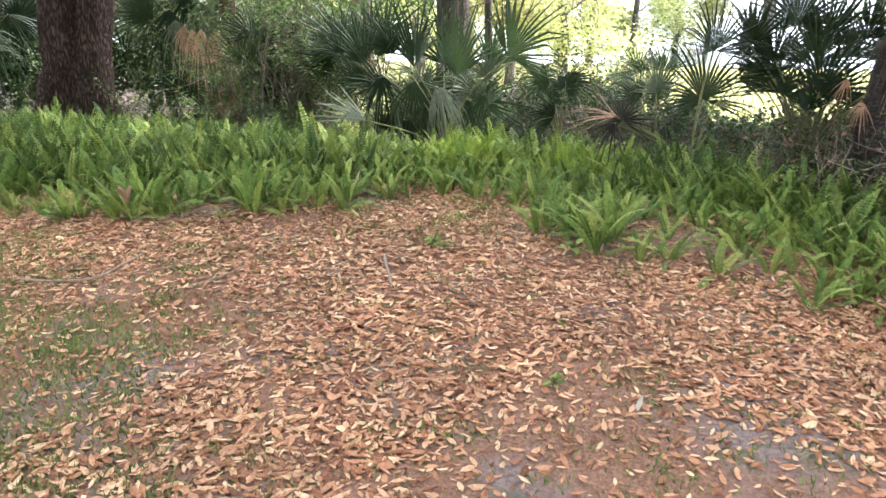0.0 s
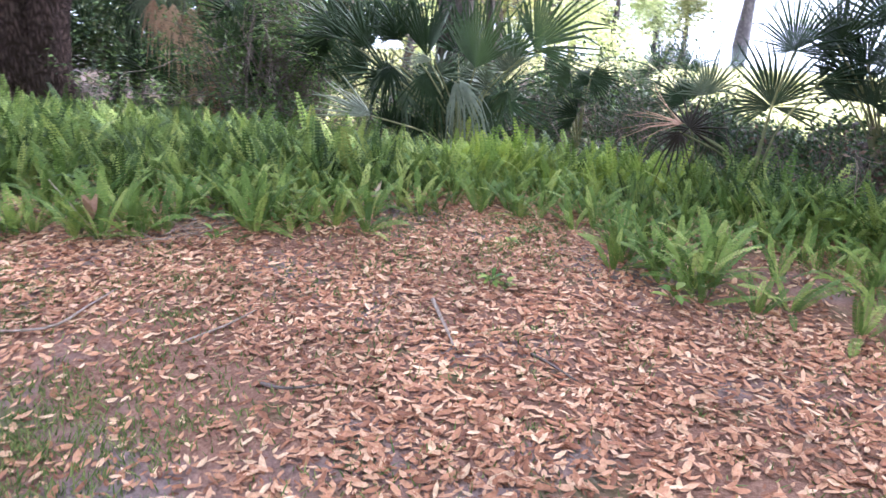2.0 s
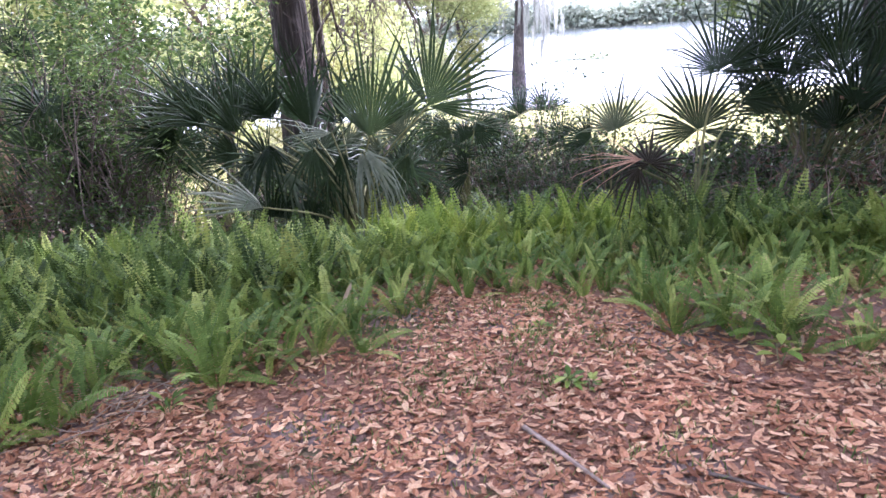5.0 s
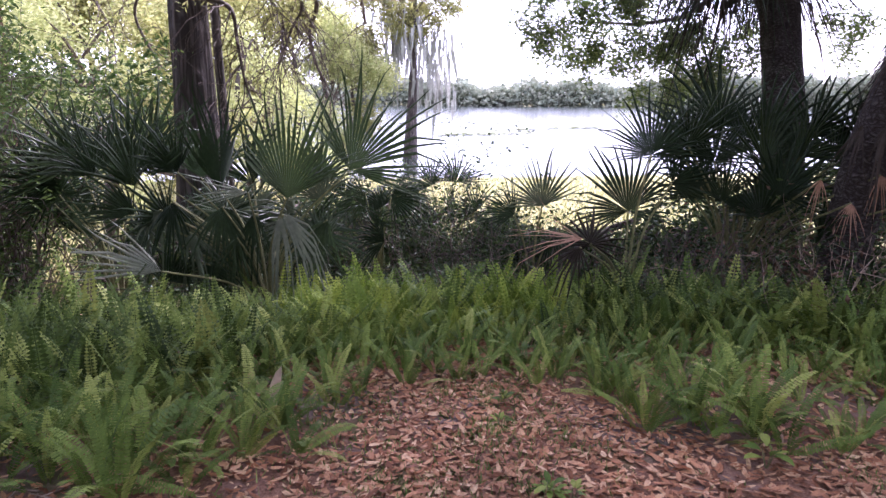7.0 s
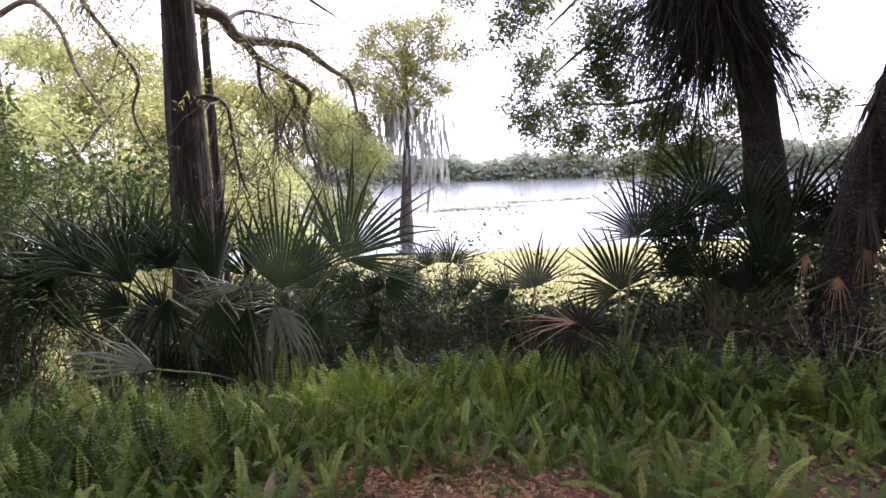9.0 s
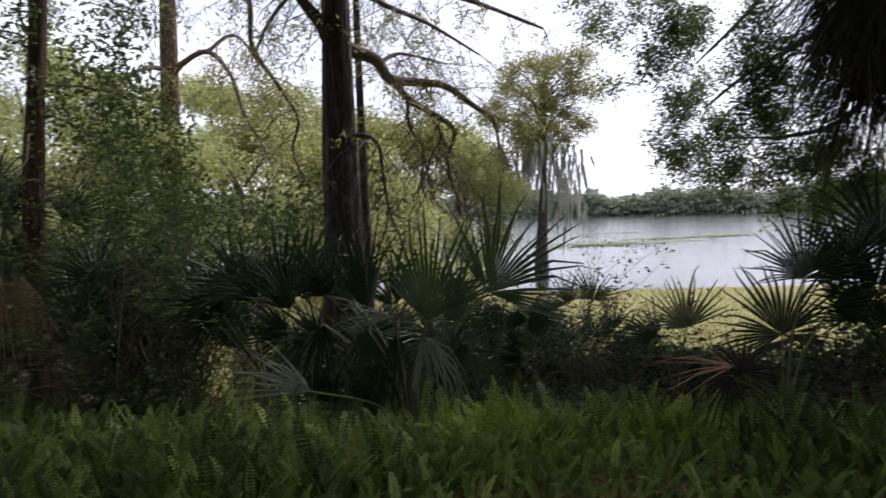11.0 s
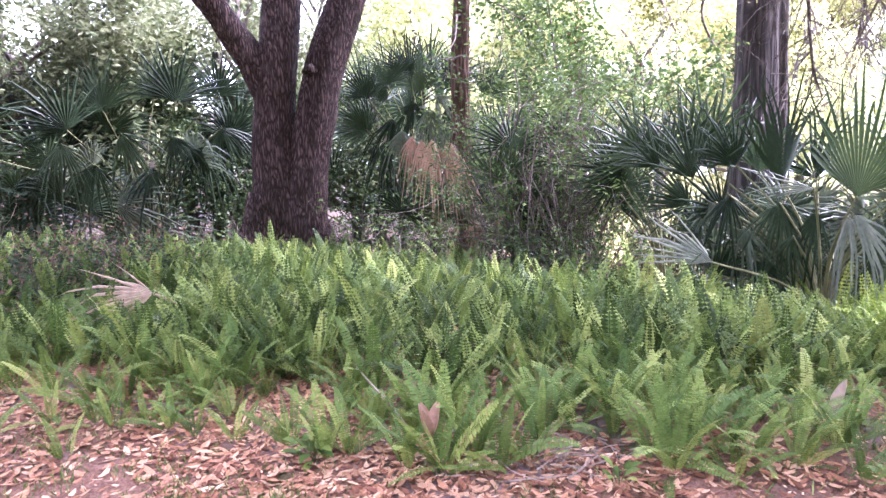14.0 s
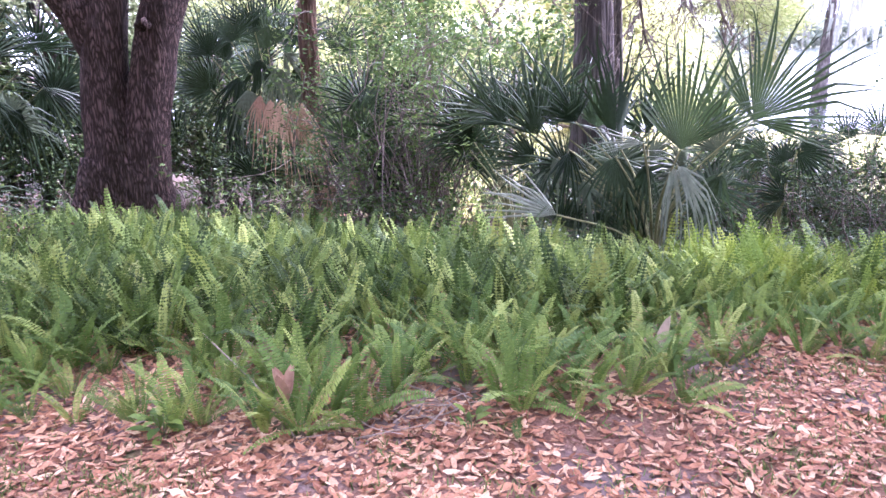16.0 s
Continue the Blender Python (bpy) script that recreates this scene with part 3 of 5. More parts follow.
def build_slim_trees():
    rng = np.random.default_rng(31)
    at = far(1.52)
    t2 = tree_thing("cypress_tree", at(-2.2, 11), "slim bald cypress trunk wrapped in green vines")
    stem(t2, "trunk", [at(-2.25, 11, -1.3), at(-2.25, 11, 1.85), at(-2.0, 11, 4.65), at(-1.9, 11, 9)], 0.34, 0.13, M_CEDAR, 18, 40, 0.06, 2, 0.6, flute=0.08)
    limbs = [
        ([at(-1.9, 11, 3.55), at(-1.1, 10.8, 3.68), at(0.7, 10.6, 3.82), at(2.3, 10.4, 3.48), at(3.2, 10.2, 2.93), at(4.5, 10, 2.47), at(5.2, 10, 2.18)], 0.05, 0.012),
        ([at(0.7, 10.6, 3.82), at(2.8, 10.4, 4.01), at(5.1, 10.2, 3.47), at(7.4, 10, 3.0)], 0.03, 0.01),
        ([at(-2.2, 11, 3.55), at(-2.9, 10.8, 3.6), at(-4.2, 10.6, 3.51), at(-5.3, 10.4, 3.35), at(-6.6, 10.2, 3.13)], 0.045, 0.012),
        ([at(-2.0, 11, 4.9), at(-5, 10.6, 5.0), at(-9, 10.4, 4.6), at(-13, 10, 4.2)], 0.05, 0.015),
    ]
    tg, tips = Geo(), []
    for i, (pts, r0, r1) in enumerate(limbs):
        stem(t2, "limb", pts, 1.5 * r0, 1.5 * r1, M_TWIG, 8, 26, 0.12, 30 + i)
        s = spline(local(t2, pts), 12)
        for k in range(2, 12):
            twig_tree(tg, s[k], Vector((rng.normal() * 0.7, rng.normal() * 0.7, -0.6)), rng.uniform(0.5, 1.0), 0.01, 2, rng, 0.5, tips)
    part("twig_spray", tg.mesh("twig_spray", M_TWIG), t2, kind="stuff")
    tips = np.array([tuple(t) for t in tips])
    sel = tips[rng.integers(0, len(tips), 2200)] + rng.normal(size=(2200, 3)) * 0.08
    v, f = leaf_cloud(sel, 0.12, 0.035, rng, droop=0.5)
    part("foliage", array_mesh("foliage", v, f, M_CYPLEAF), t2, "sparse olive spring needles", kind="stuff")
    nigh = far(1.07)
    mid = tree_thing("cedar_tree", nigh(-11.3, 9), "slender trunk with shaggy reddish bark")
    stem(mid, "trunk", [nigh(-11.4, 9, -1.1), nigh(-11.35, 9, 1.45), nigh(-10.7, 9, 3.07), nigh(-10, 9, 5), nigh(-9, 9, 9)], 0.16, 0.07, M_CEDAR, 16, 40, 0.12, 5, 0.7)
    tg, tips = Geo(), []
    for k in range(16):
        z = rng.uniform(2.2, 5.0)
        twig_tree(tg, Vector(nigh(-10.9, 9, z)) - mid.location, Vector((rng.normal(), rng.normal() - 0.3, 0.1)), rng.uniform(0.8, 1.5), 0.016, 2, rng, 0.2, tips)
    part("twig_spray", tg.mesh("twig_spray", M_TWIG), mid, kind="stuff")
    tips = np.array([tuple(t) for t in tips])
    sel = tips[rng.integers(0, len(tips), 2600)] + rng.normal(size=(2600, 3)) * 0.1
    v, f = leaf_cloud(sel, 0.08, 0.04, rng)
    part("foliage", array_mesh("foliage", v, f, M_VINE), mid, kind="stuff")
    # leafy vine hanging on and between the slim trunks
    hang = far(1.2)
    vine = thing("climbing_vine", hang(-4, 8.5), "broad-leaved green vine hanging between the slim trunks", "vine")
    spots = [(-5.3, 3.56), (-5.4, 2.99), (-4.5, 2.77), (-5.3, 2.3), (-3.7, 2.07), (-5.5, 1.78), (-2.3, 1.9), (-0.9, 1.71), (0.1, 1.47), (-2.1, 1.36), (-4.9, 1.37), (3.0, 1.5), (5.2, 1.45), (7.2, 1.38), (-7.5, 2.6), (-8, 3.3), (-7, 1.5), (8.4, 1.75), (-2.2, 2.4), (-2.4, 1.0)]
    cs = [hang(b, 8.5 + 0.5 * math.sin(3 * b), z) - vine.location for b, z in spots]
    v, f = leaf_cloud(blob_points(cs, [0.5] * len(cs), 4600, rng, 1.0), 0.1, 0.055, rng, droop=0.3)
    part("foliage", array_mesh("foliage", v, f, M_VINE), vine, kind="stuff")
    g = Geo()
    for i in range(len(cs) - 1):
        if (cs[i] - cs[i + 1]).length < 1.5:
            m = (cs[i] + cs[i + 1]) / 2 + Vector((0, 0, -0.1))
            sweep(g, spline([cs[i], m, cs[i + 1]], 8), [0.008] * 8, 4)
    sweep(g, spline([hang(-3, 8.5, -0.9) - vine.location, hang(-3.4, 8.5, 1.2) - vine.location, hang(-4.5, 8.5, 2.77) - vine.location], 12), [0.014] * 12, 5)
    part("vine_stem", g.mesh("vine_stem", M_TWIG), vine)


build_slim_trees()

# ---- fan palms ----
def fan_mesh(name, origin, hub, mid, normal, size, span, material, rng, sag=0.12, hang=0.0, count=0, cup=0.3, split=0.37, mess=0.1, thin=0.0):
    """A palmetto blade: pleated segments, joined to about half their length, with free pointed tips that sag."""
    mid, normal = Vector(mid).normalized(), Vector(normal)
    side = mid.cross(normal).normalized()
    normal = side.cross(mid).normalized()
    g = Geo()
    half = radians(span) / 2
    count = count or max(12, int(span / 8.2))
    step = 2 * half / count

    def at_point(th, r, lift):
        u = r / size
        p = mid * (math.cos(th) * r) + side * (math.sin(th) * r) + normal * (lift - cup * size * (1 - math.cos(th)) * u + 0.04 * size * math.sin(2 * th) * u)
        drop = sag * size * u ** 2.4 + hang * size * max(0.0, u - 0.25) ** 1.6
        p = Vector(p)
        if hang:
            p = p * (1 - 0.35 * min(1.0, hang) * max(0.0, u - 0.25))
        return Vector(hub) - Vector(origin) + p - UP * drop

    g.add([at_point(0.0, 0.0, 0.0)], [])
    for i in range(count):
        if rng.random() < 0.05:
            continue
        limp = size * rng.uniform(0.15, 0.4) if rng.random() < 0.2 else 0.0
        th = -half + (i + 0.5) * step
        edge = abs(th) / half
        L = size * (1.0 - 0.26 * edge ** 2) * rng.uniform(1 - 2.5 * mess, 1 + mess)
        w = step / 2
        jit = rng.normal() * mess * 0.5
        bend = rng.normal() * mess * size
        ridge = 0.5 * step * size * split * 0.45
        sp = split * (1 - 0.15 * edge)
        hw = (thin or max(0.92 * w * sp, 0.024 if 0.12 < split < 0.25 else 0.016)) / w
        u2, u3 = sp + (1 - sp) * 0.35, sp + (1 - sp) * 0.75
        rows = ((0.5 * sp, 0.98, 0.6, 0.0), (sp, hw / sp, 1.0, 0.0), (u2, 0.66 * hw / u2, 0.9, 0.2), (u3, 0.34 * hw / u3, 0.5, 0.6))
        v = []
        for u, ww, h, k in rows:
            c = th + jit * k
            fall = UP * limp * k * k
            v += [at_point(c - w * ww, u * L, -ridge * h * 0.6 + bend * k) - fall, at_point(c, u * L, ridge * h + bend * k) - fall, at_point(c + w * ww, u * L, -ridge * h * 0.6 + bend * k) - fall]
        v.append(at_point(th + jit * 1.3, L * (1 - 0.4 * limp / size), bend) - UP * limp)
        g.add(v, [(-g.n, 0, 1), (-g.n, 1, 2), (0, 3, 4, 1), (1, 4, 5, 2), (3, 6, 7, 4), (4, 7, 8, 5), (6, 9, 10, 7), (7, 10, 11, 8), (9, 12, 10), (10, 12, 11)])
    return g.mesh(name, material)


class Palm:
    """A palmetto: a short crown at the ground from which the leaf stalks rise."""

    def __init__(self, name, b, d, label, group="palmettos", k=1.0, rng_seed=1):
        self.rng = np.random.default_rng(rng_seed)
        self.k = k
        self.base = polar(b, d * k)
        self.ob = thing(name, self.base, label, "palmetto", group)
        g = Geo()
        sweep(g, [(0, 0, -0.08), (0.01, 0, 0.05), (0.02, 0.01, 0.16), (0.02, 0.02, 0.22)], [0.09, 0.08, 0.06, 0.03], 8, 0.3, rng_seed)
        part("root_crown", g.mesh("root_crown", M_PALMBARK, True), self.ob)

    def fan(self, b, d, z, size, roll=0.0, turn=0.0, lean=0.0, span=220, material=None, stalk=True, flat=0.0, **kw):
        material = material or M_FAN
        hub, size = far(self.k)(b, d, z), size * self.k
        out = Vector((math.sin(radians(b)), math.cos(radians(b)), 0))
        right = Vector((math.cos(radians(b)), -math.sin(radians(b)), 0))
        face = Matrix.Rotation(radians(turn), 3, "Z") @ -out
        across = Matrix.Rotation(radians(turn), 3, "Z") @ right
        mid = UP * math.cos(radians(roll)) + across * math.sin(radians(roll))
        mid = mid * math.cos(radians(lean)) + out * math.sin(radians(lean))
        me = fan_mesh("leaf", self.base, hub, mid, face + UP * (math.sin(radians(lean)) + flat), size, span, material, self.rng, **kw)
        leaf = part("leaf", me, self.ob)
        if stalk:
            g = Geo()
            h = hub - self.base
            m = Vector((h.x * 0.35, h.y * 0.35, h.z * 0.62))
            sweep(g, spline([(0.02, 0.01, 0.05), m, h], 10), taper(0.013, 0.007, 10), 5)
            part("stalk", g.mesh("stalk", M_STALK), leaf)
        return leaf

    def scatter(self, n, b0, b1, d0, d1, z0, z1, s0, s1, materials=None, **kw):
        r = self.rng
        for _ in range(n):
            mat = (materials or [M_FAN])[int(r.integers(0, len(materials or [1])))]
            self.fan(r.uniform(b0, b1), r.uniform(d0, d1), r.uniform(z0, z1), r.uniform(s0, s1), r.normal() * 35, r.normal() * 45, r.normal() * 15, r.uniform(140, 220), mat, sag=r.uniform(0.15, 0.4), **kw)


def build_palmettos():
    p = Palm("palmetto", 15.5, 4.7, "tall green palmetto with fan leaves and drooping pale ones", k=1.28, rng_seed=41)
    p.fan(17.4, 4.55, 0.8, 0.86, 2, -30, -2, 125, split=0.42, count=24, cup=0.15)
    p.fan(22.4, 4.75, 0.95, 0.9, 30, -30, 0, 165, split=0.38, count=30, cup=0.2)
    p.fan(12.5, 4.6, 0.86, 0.84, 0, 62, 4, 95, split=0.4, count=18)
    p.fan(14.6, 4.1, 0.9, 0.38, -86, 15, 0, 46, M_FANASH, split=0.3, count=7, sag=0.05, mess=0.12)
    p.fan(6.4, 4.75, 0.88, 0.62, -12, 50, 0, 120, split=0.22, count=20, mess=0.14)
    p.fan(3.8, 4.8, 0.95, 0.5, -25, 45, 0, 120, split=0.22, count=18, mess=0.14)
    p.fan(8.6, 4.7, 0.68, 0.55, -40, 50, 0, 130, split=0.2, count=16, mess=0.16)
    p.fan(16.9, 4.1, 0.76, 0.5, 170, 25, 0, 70, M_FANASH, sag=0.3, hang=0.9, count=11, split=0.1, mess=0.22, cup=0.15, thin=0.02)
    p.fan(17.2, 4.1, 0.77, 0.56, 135, 10, 0, 55, M_FANASH, sag=0.4, hang=0.9, count=9, split=0.1, mess=0.22, thin=0.02)
    p.fan(7.9, 4.2, 0.46, 0.58, -62, 15, 10, 62, M_FANASH, count=9, sag=0.05, split=0.2, mess=0.08)
    p.fan(9.0, 4.55, 0.8, 0.6, 175, 40, 0, 120, M_FAN, hang=0.6, count=15, split=0.16, mess=0.12)
    p.fan(12.5, 4.6, 0.75, 0.6, 170, 20, 0, 130, M_FAN, hang=0.6, count=16, split=0.16, mess=0.12)
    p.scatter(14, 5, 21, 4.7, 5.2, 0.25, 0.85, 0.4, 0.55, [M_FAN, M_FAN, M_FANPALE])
    for b, d, z, sz, ro, tu in ((4.6, 5.0, 0.98, 0.5, -18, 20), (7.6, 4.9, 0.92, 0.52, -6, -40), (9.4, 4.85, 0.95, 0.55, -22, 35), (11.0, 4.95, 0.9, 0.6, 4, -25), (14.8, 4.9, 0.86, 0.6, -8, 30), (19.8, 4.95, 0.84, 0.55, 18, 10), (6.2, 4.8, 0.7, 0.5, -60, 15), (13.2, 4.8, 0.6, 0.5, 70, 20), (18.8, 4.8, 0.55, 0.5, 100, 10)):
        p.fan(b, d, z, sz, ro, tu, 0, 130, split=0.24, count=20, mess=0.15)
    for b, z in ((8, 0.75), (10, 0.6), (13.5, 0.55), (15, 0.7), (18.5, 0.6), (20.5, 0.65), (11, 0.4)):
        p.fan(b, 4.6, z, 0.5, 180 + 25 * math.sin(b), 40 * math.cos(b), 0, 85, M_FAN if b % 2 else M_FANPALE, hang=0.7, count=13, split=0.13, mess=0.2)
    q = Palm("palmetto", 4.5, 5.3, "dark green palmetto crowding a viny shrub", k=1.3, rng_seed=42)
    q.fan(2.7, 5.2, 1.0, 0.6, -25, 20, 0, 200)
    q.fan(5.8, 5.1, 0.98, 0.62, -5, -20, 5, 220)
    q.fan(1.2, 5.4, 0.85, 0.55, -70, 10, 0, 200)
    q.fan(7.5, 5.1, 1.05, 0.6, 10, 10, 0, 200)
    q.scatter(7, 0, 4, 5.0, 5.7, 0.4, 0.95, 0.4, 0.6)
    r = Palm("palmetto", 44.5, 5.5, "green palmetto with round fan leaves against the lake", rng_seed=43)
    r.fan(44.4, 5.7, 0.57, 0.66, -8, 8, 0, 250, split=0.4, count=34)
    r.fan(45.9, 5.5, 1.02, 0.64, -4, -12, 0, 200, split=0.36, count=30)
    r.fan(47.5, 5.7, 0.8, 0.5, 60, 0, 0, 160)
    r.fan(41.2, 4.7, 0.53, 0.62, -84, 5, 0, 80, M_FANBROWN, count=12, sag=0.1, flat=3.2, split=0.12, mess=0.16, thin=0.013)
    r.fan(41.8, 4.7, 0.5, 0.3, -5, 0, 20, 250, M_FANDARK, count=18, flat=0.6)
    r.fan(41.0, 4.7, 0.47, 0.4, 205, 0, 0, 110, M_FANDARK, count=9, hang=0.3, split=0.18, mess=0.12)
    s = Palm("palmetto", 37, 6.5, "low pale-leaved palmetto on the bank", k=1.0, rng_seed=44)
    s.fan(37.7, 6.2, 0.51, 0.6, -16, -15, 0, 165, M_FANPALE)
    s.fan(35.5, 6.4, 0.4, 0.45, -60, 10, 0, 150)
    s.fan(38.5, 6.4, 0.2, 0.45, 160, 0, 0, 130, hang=0.4)
    t = Palm("palmetto", 29.5, 6.8, "small green palmetto on the bank", k=1.35, rng_seed=45)
    t.fan(28.6, 6.8, 0.6, 0.42, -20, 20, 0, 200)
    t.fan(30.6, 6.9, 0.62, 0.45, 5, -10, 0, 190)
    t.scatter(8, 25, 33, 6.2, 7.4, 0.1, 0.6, 0.35, 0.5, [M_FAN, M_FAN, M_FANPALE])
    u = Palm("palmetto", 24.5, 6.0, "drooping green palmetto half hidden in brush", k=1.25, rng_seed=46)
    u.fan(25.5, 5.8, 0.62, 0.45, 100, 10, 0, 160, sag=0.4)
    u.fan(23.5, 5.9, 0.6, 0.45, -90, 0, 0, 160, sag=0.4)
    u.scatter(6, 21, 28, 5.6, 6.3, 0.2, 0.65, 0.35, 0.5, hang=0.3)
    w = Palm("palmetto", 52, 6.6, "large dark palmetto thicket in shade", k=0.92, rng_seed=47)
    for b, z, sz, ro in ((48.5, 1.05, 0.85, -18), (50.5, 1.2, 0.9, -4), (53.5, 1.1, 0.85, 8), (56.5, 1.15, 0.8, 5), (60, 1.0, 0.85, 15), (63, 1.1, 0.9, 0), (50, 0.75, 0.7, -40), (55, 0.7, 0.75, 30), (67, 1.1, 0.9, 10)):
        w.fan(b, 6.4 + 0.3 * math.sin(b), z, sz * 0.92, ro, 30 * math.sin(b * 2.3), 4, 185 + 20 * math.sin(b), sag=0.2)
    for b, d, z, sz, ro in ((48.2, 6.2, 0.95, 0.62, -10), (50.4, 6.2, 0.93, 0.66, 4), (52.2, 6.4, 1.0, 0.64, -14), (53.8, 6.2, 0.92, 0.66, 8), (56.0, 6.3, 0.98, 0.62, 0), (58.2, 6.3, 0.95, 0.64, 12), (51.2, 6.3, 0.6, 0.6, 30), (54.8, 6.3, 0.6, 0.6, -24)):
        w.fan(b, d, z, sz, ro, 35 * math.sin(b * 1.9), 2, 190, split=0.36, count=28, sag=0.15)
    w.scatter(12, 47, 68, 6.0, 7.0, -0.1, 0.75, 0.55, 0.75)
    for b, d, z in ((57.5, 6.0, 0.85), (59.5, 5.9, 0.7), (61, 6.0, 0.9), (63.5, 5.9, 0.75)):
        w.fan(b, d, z, 0.3, 180 + 20 * math.sin(b), 20, 0, 90, M_FANBROWN, hang=0.6, count=9, split=0.18, mess=0.14)
    # west of the oak
    a = Palm("palmetto", -36, 7.3, "broad grey-green palmetto thicket beside the oak", k=1.5, rng_seed=48)
    for b, d, z, sz, ro in ((-40.5, 7.0, 1.35, 0.85, -25), (-38, 7.2, 1.5, 0.85, -8), (-34.5, 7.2, 1.6, 0.8, 0), (-33, 7.0, 1.55, 0.8, 8), (-30, 7.3, 1.6, 0.75, 0), (-29.5, 7.1, 1.2, 0.7, 25), (-42, 7.0, 1.1, 0.8, -60), (-46, 7.2, 1.4, 0.9, -10)):
        a.fan(b, d, z, sz * 0.84, ro, 40 * math.sin(b * 1.7), 0, 180 + 20 * math.sin(b), sag=0.22)
    a.scatter(10, -47, -29, 6.6, 7.3, 0.5, 1.1, 0.6, 0.8, [M_FAN, M_FAN, M_FANPALE], hang=0.5)
    for b, d, z, ro in ((-46, 6.8, 1.2, 190), (-43.5, 6.7, 1.0, 165), (-41, 6.6, 1.25, 175), (-39, 6.7, 1.05, 200), (-37, 6.7, 1.3, 160), (-35.2, 6.6, 1.0, 185), (-33.6, 6.7, 1.25, 170), (-31.5, 6.7, 1.15, 195), (-30, 6.8, 1.3, 160)):
        a.fan(b, d, z, 0.66, ro, 35 * math.sin(b * 2.1), 0, 120, M_FAN, hang=0.7, count=15, split=0.2, mess=0.14)
    a.fan(-38, 6.5, 0.72, 0.65, 100, 10, 0, 150, M_FANPALE, sag=0.3)
    c = Palm("palmetto", -14, 7.4, "tall palmetto with a hanging russet dead frond", k=1.47, rng_seed=49)
    for b, d, z, sz, ro in ((-17.5, 7.4, 1.45, 0.75, -25), (-16.3, 7.5, 1.6, 0.75, -5), (-13.6, 7.5, 1.75, 0.75, 5), (-12.6, 7.3, 1.55, 0.7, 15), (-8.8, 7.6, 1.55, 0.65, 55), (-18.5, 7.2, 1.2, 0.7, -50)):
        c.fan(b, d, z, sz * 0.86, ro, 40 * math.sin(b * 1.7), 0, 175 + 20 * math.sin(b), sag=0.22)
    for b, z, sz, ro, tu in ((-18.6, 1.5, 0.62, -15, 20), (-17.0, 1.62, 0.62, -4, -30), (-15.2, 1.7, 0.62, 2, 25), (-14.4, 1.55, 0.6, -10, -15), (-11.6, 1.6, 0.58, 12, 30), (-9.6, 1.5, 0.58, 40, -10), (-18.9, 1.2, 0.6, -40, 10)):
        c.fan(b, 7.1, z, sz, ro, tu, 0, 150, split=0.36, count=24)
    c.fan(-14.6, 6.9, 1.4, 0.75, 170, 10, 0, 100, M_FANPALE, hang=0.8, count=17, split=0.12, mess=0.2, cup=0.15)
    c.fan(-13.2, 6.8, 1.5, 0.7, 140, 25, 0, 90, M_FANPALE, hang=0.7, count=15, split=0.14, mess=0.2, cup=0.15)
    c.fan(-12.4, 6.9, 1.4, 0.7, 160, -10, 0, 100, M_FAN, hang=0.8, count=17, split=0.12, mess=0.2)
    c.fan(-16.8, 6.9, 1.3, 0.7, 190, 10, 0, 100, M_FAN, hang=0.8, count=17, split=0.12, mess=0.2)
    c.fan(-10.4, 5.4, 0.49, 0.26, 200, 10, 0, 120, M_FANBROWN, hang=0.8, count=15, split=0.16, mess=0.12)
    c.fan(-11.2, 5.4, 0.3, 0.25, 150, 10, 0, 120, M_FANBROWN, hang=0.8, count=15, split=0.16, mess=0.12)
    for b, d, z, ro, mat in ((-16.2, 6.5, 1.2, 178, M_FANPALE), (-15.0, 6.7, 1.45, 195, M_FAN), (-11.6, 6.6, 1.25, 165, M_FANPALE), (-11.0, 6.8, 1.1, 190, M_FAN), (-17.6, 6.6, 1.1, 170, M_FAN), (-13.8, 6.5, 1.38, 182, M_FANPALE)):
        c.fan(b, d, z, 0.62, ro, 30 * math.sin(b * 2.1), 0, 100, mat, hang=0.8, count=19, split=0.13, mess=0.2, cup=0.15)
    for b, z, sz, ro in ((-15.3, 1.16, 0.4, 195), (-14.6, 1.12, 0.46, 184), (-13.8, 1.12, 0.56, 178), (-13.2, 1.06, 0.6, 172), (-12.6, 1.1, 0.58, 166), (-12.2, 0.98, 0.5, 160)):
        c.fan(b, 6.2, z, sz, ro, 20 * math.sin(b * 3), 0, 62, M_FANBROWN, hang=0.9, count=11, split=0.12, mess=0.16, cup=0.2, thin=0.03)
    for b, z, ro in ((-12.0, 0.46, 215), (-10.9, 0.52, 170), (-11.6, 0.3, 150), (-8.6, 0.55, 185)):
        c.fan(b, 5.5, z, 0.24, ro, 20 * math.sin(b), 0, 70, M_FANBROWN, hang=0.8, count=10, split=0.16, mess=0.2)
    c.scatter(9, -18, -8, 6.4, 7.2, 0.4, 1.0, 0.5, 0.7, hang=0.5)
    e = Palm("palmetto", -6, 6.6, "green palmetto tangled in vines", k=1.2, rng_seed=50)
    e.scatter(9, -9, 1, 6.0, 6.8, 0.35, 1.2, 0.45, 0.65)
    h = Palm("palmetto", -20, 8.6, "shadowed palmetto behind the oak", k=1.5, rng_seed=52)
    h.scatter(12, -30, -8, 7.6, 9.0, 0.2, 1.5, 0.6, 0.85)
    i = Palm("palmetto", -38, 9.0, "shadowed palmetto thicket in the wood", k=1.4, rng_seed=53)
    i.scatter(14, -48, -28, 8.0, 9.4, 0.2, 1.4, 0.7, 0.95)
    f = Palm("palmetto", -52, 8.0, "palmetto thicket in the deep shade", k=1.25, rng_seed=51)
    f.scatter(12, -66, -46, 7.2, 9.0, 0.6, 1.6, 0.7, 0.9)


build_palmettos()


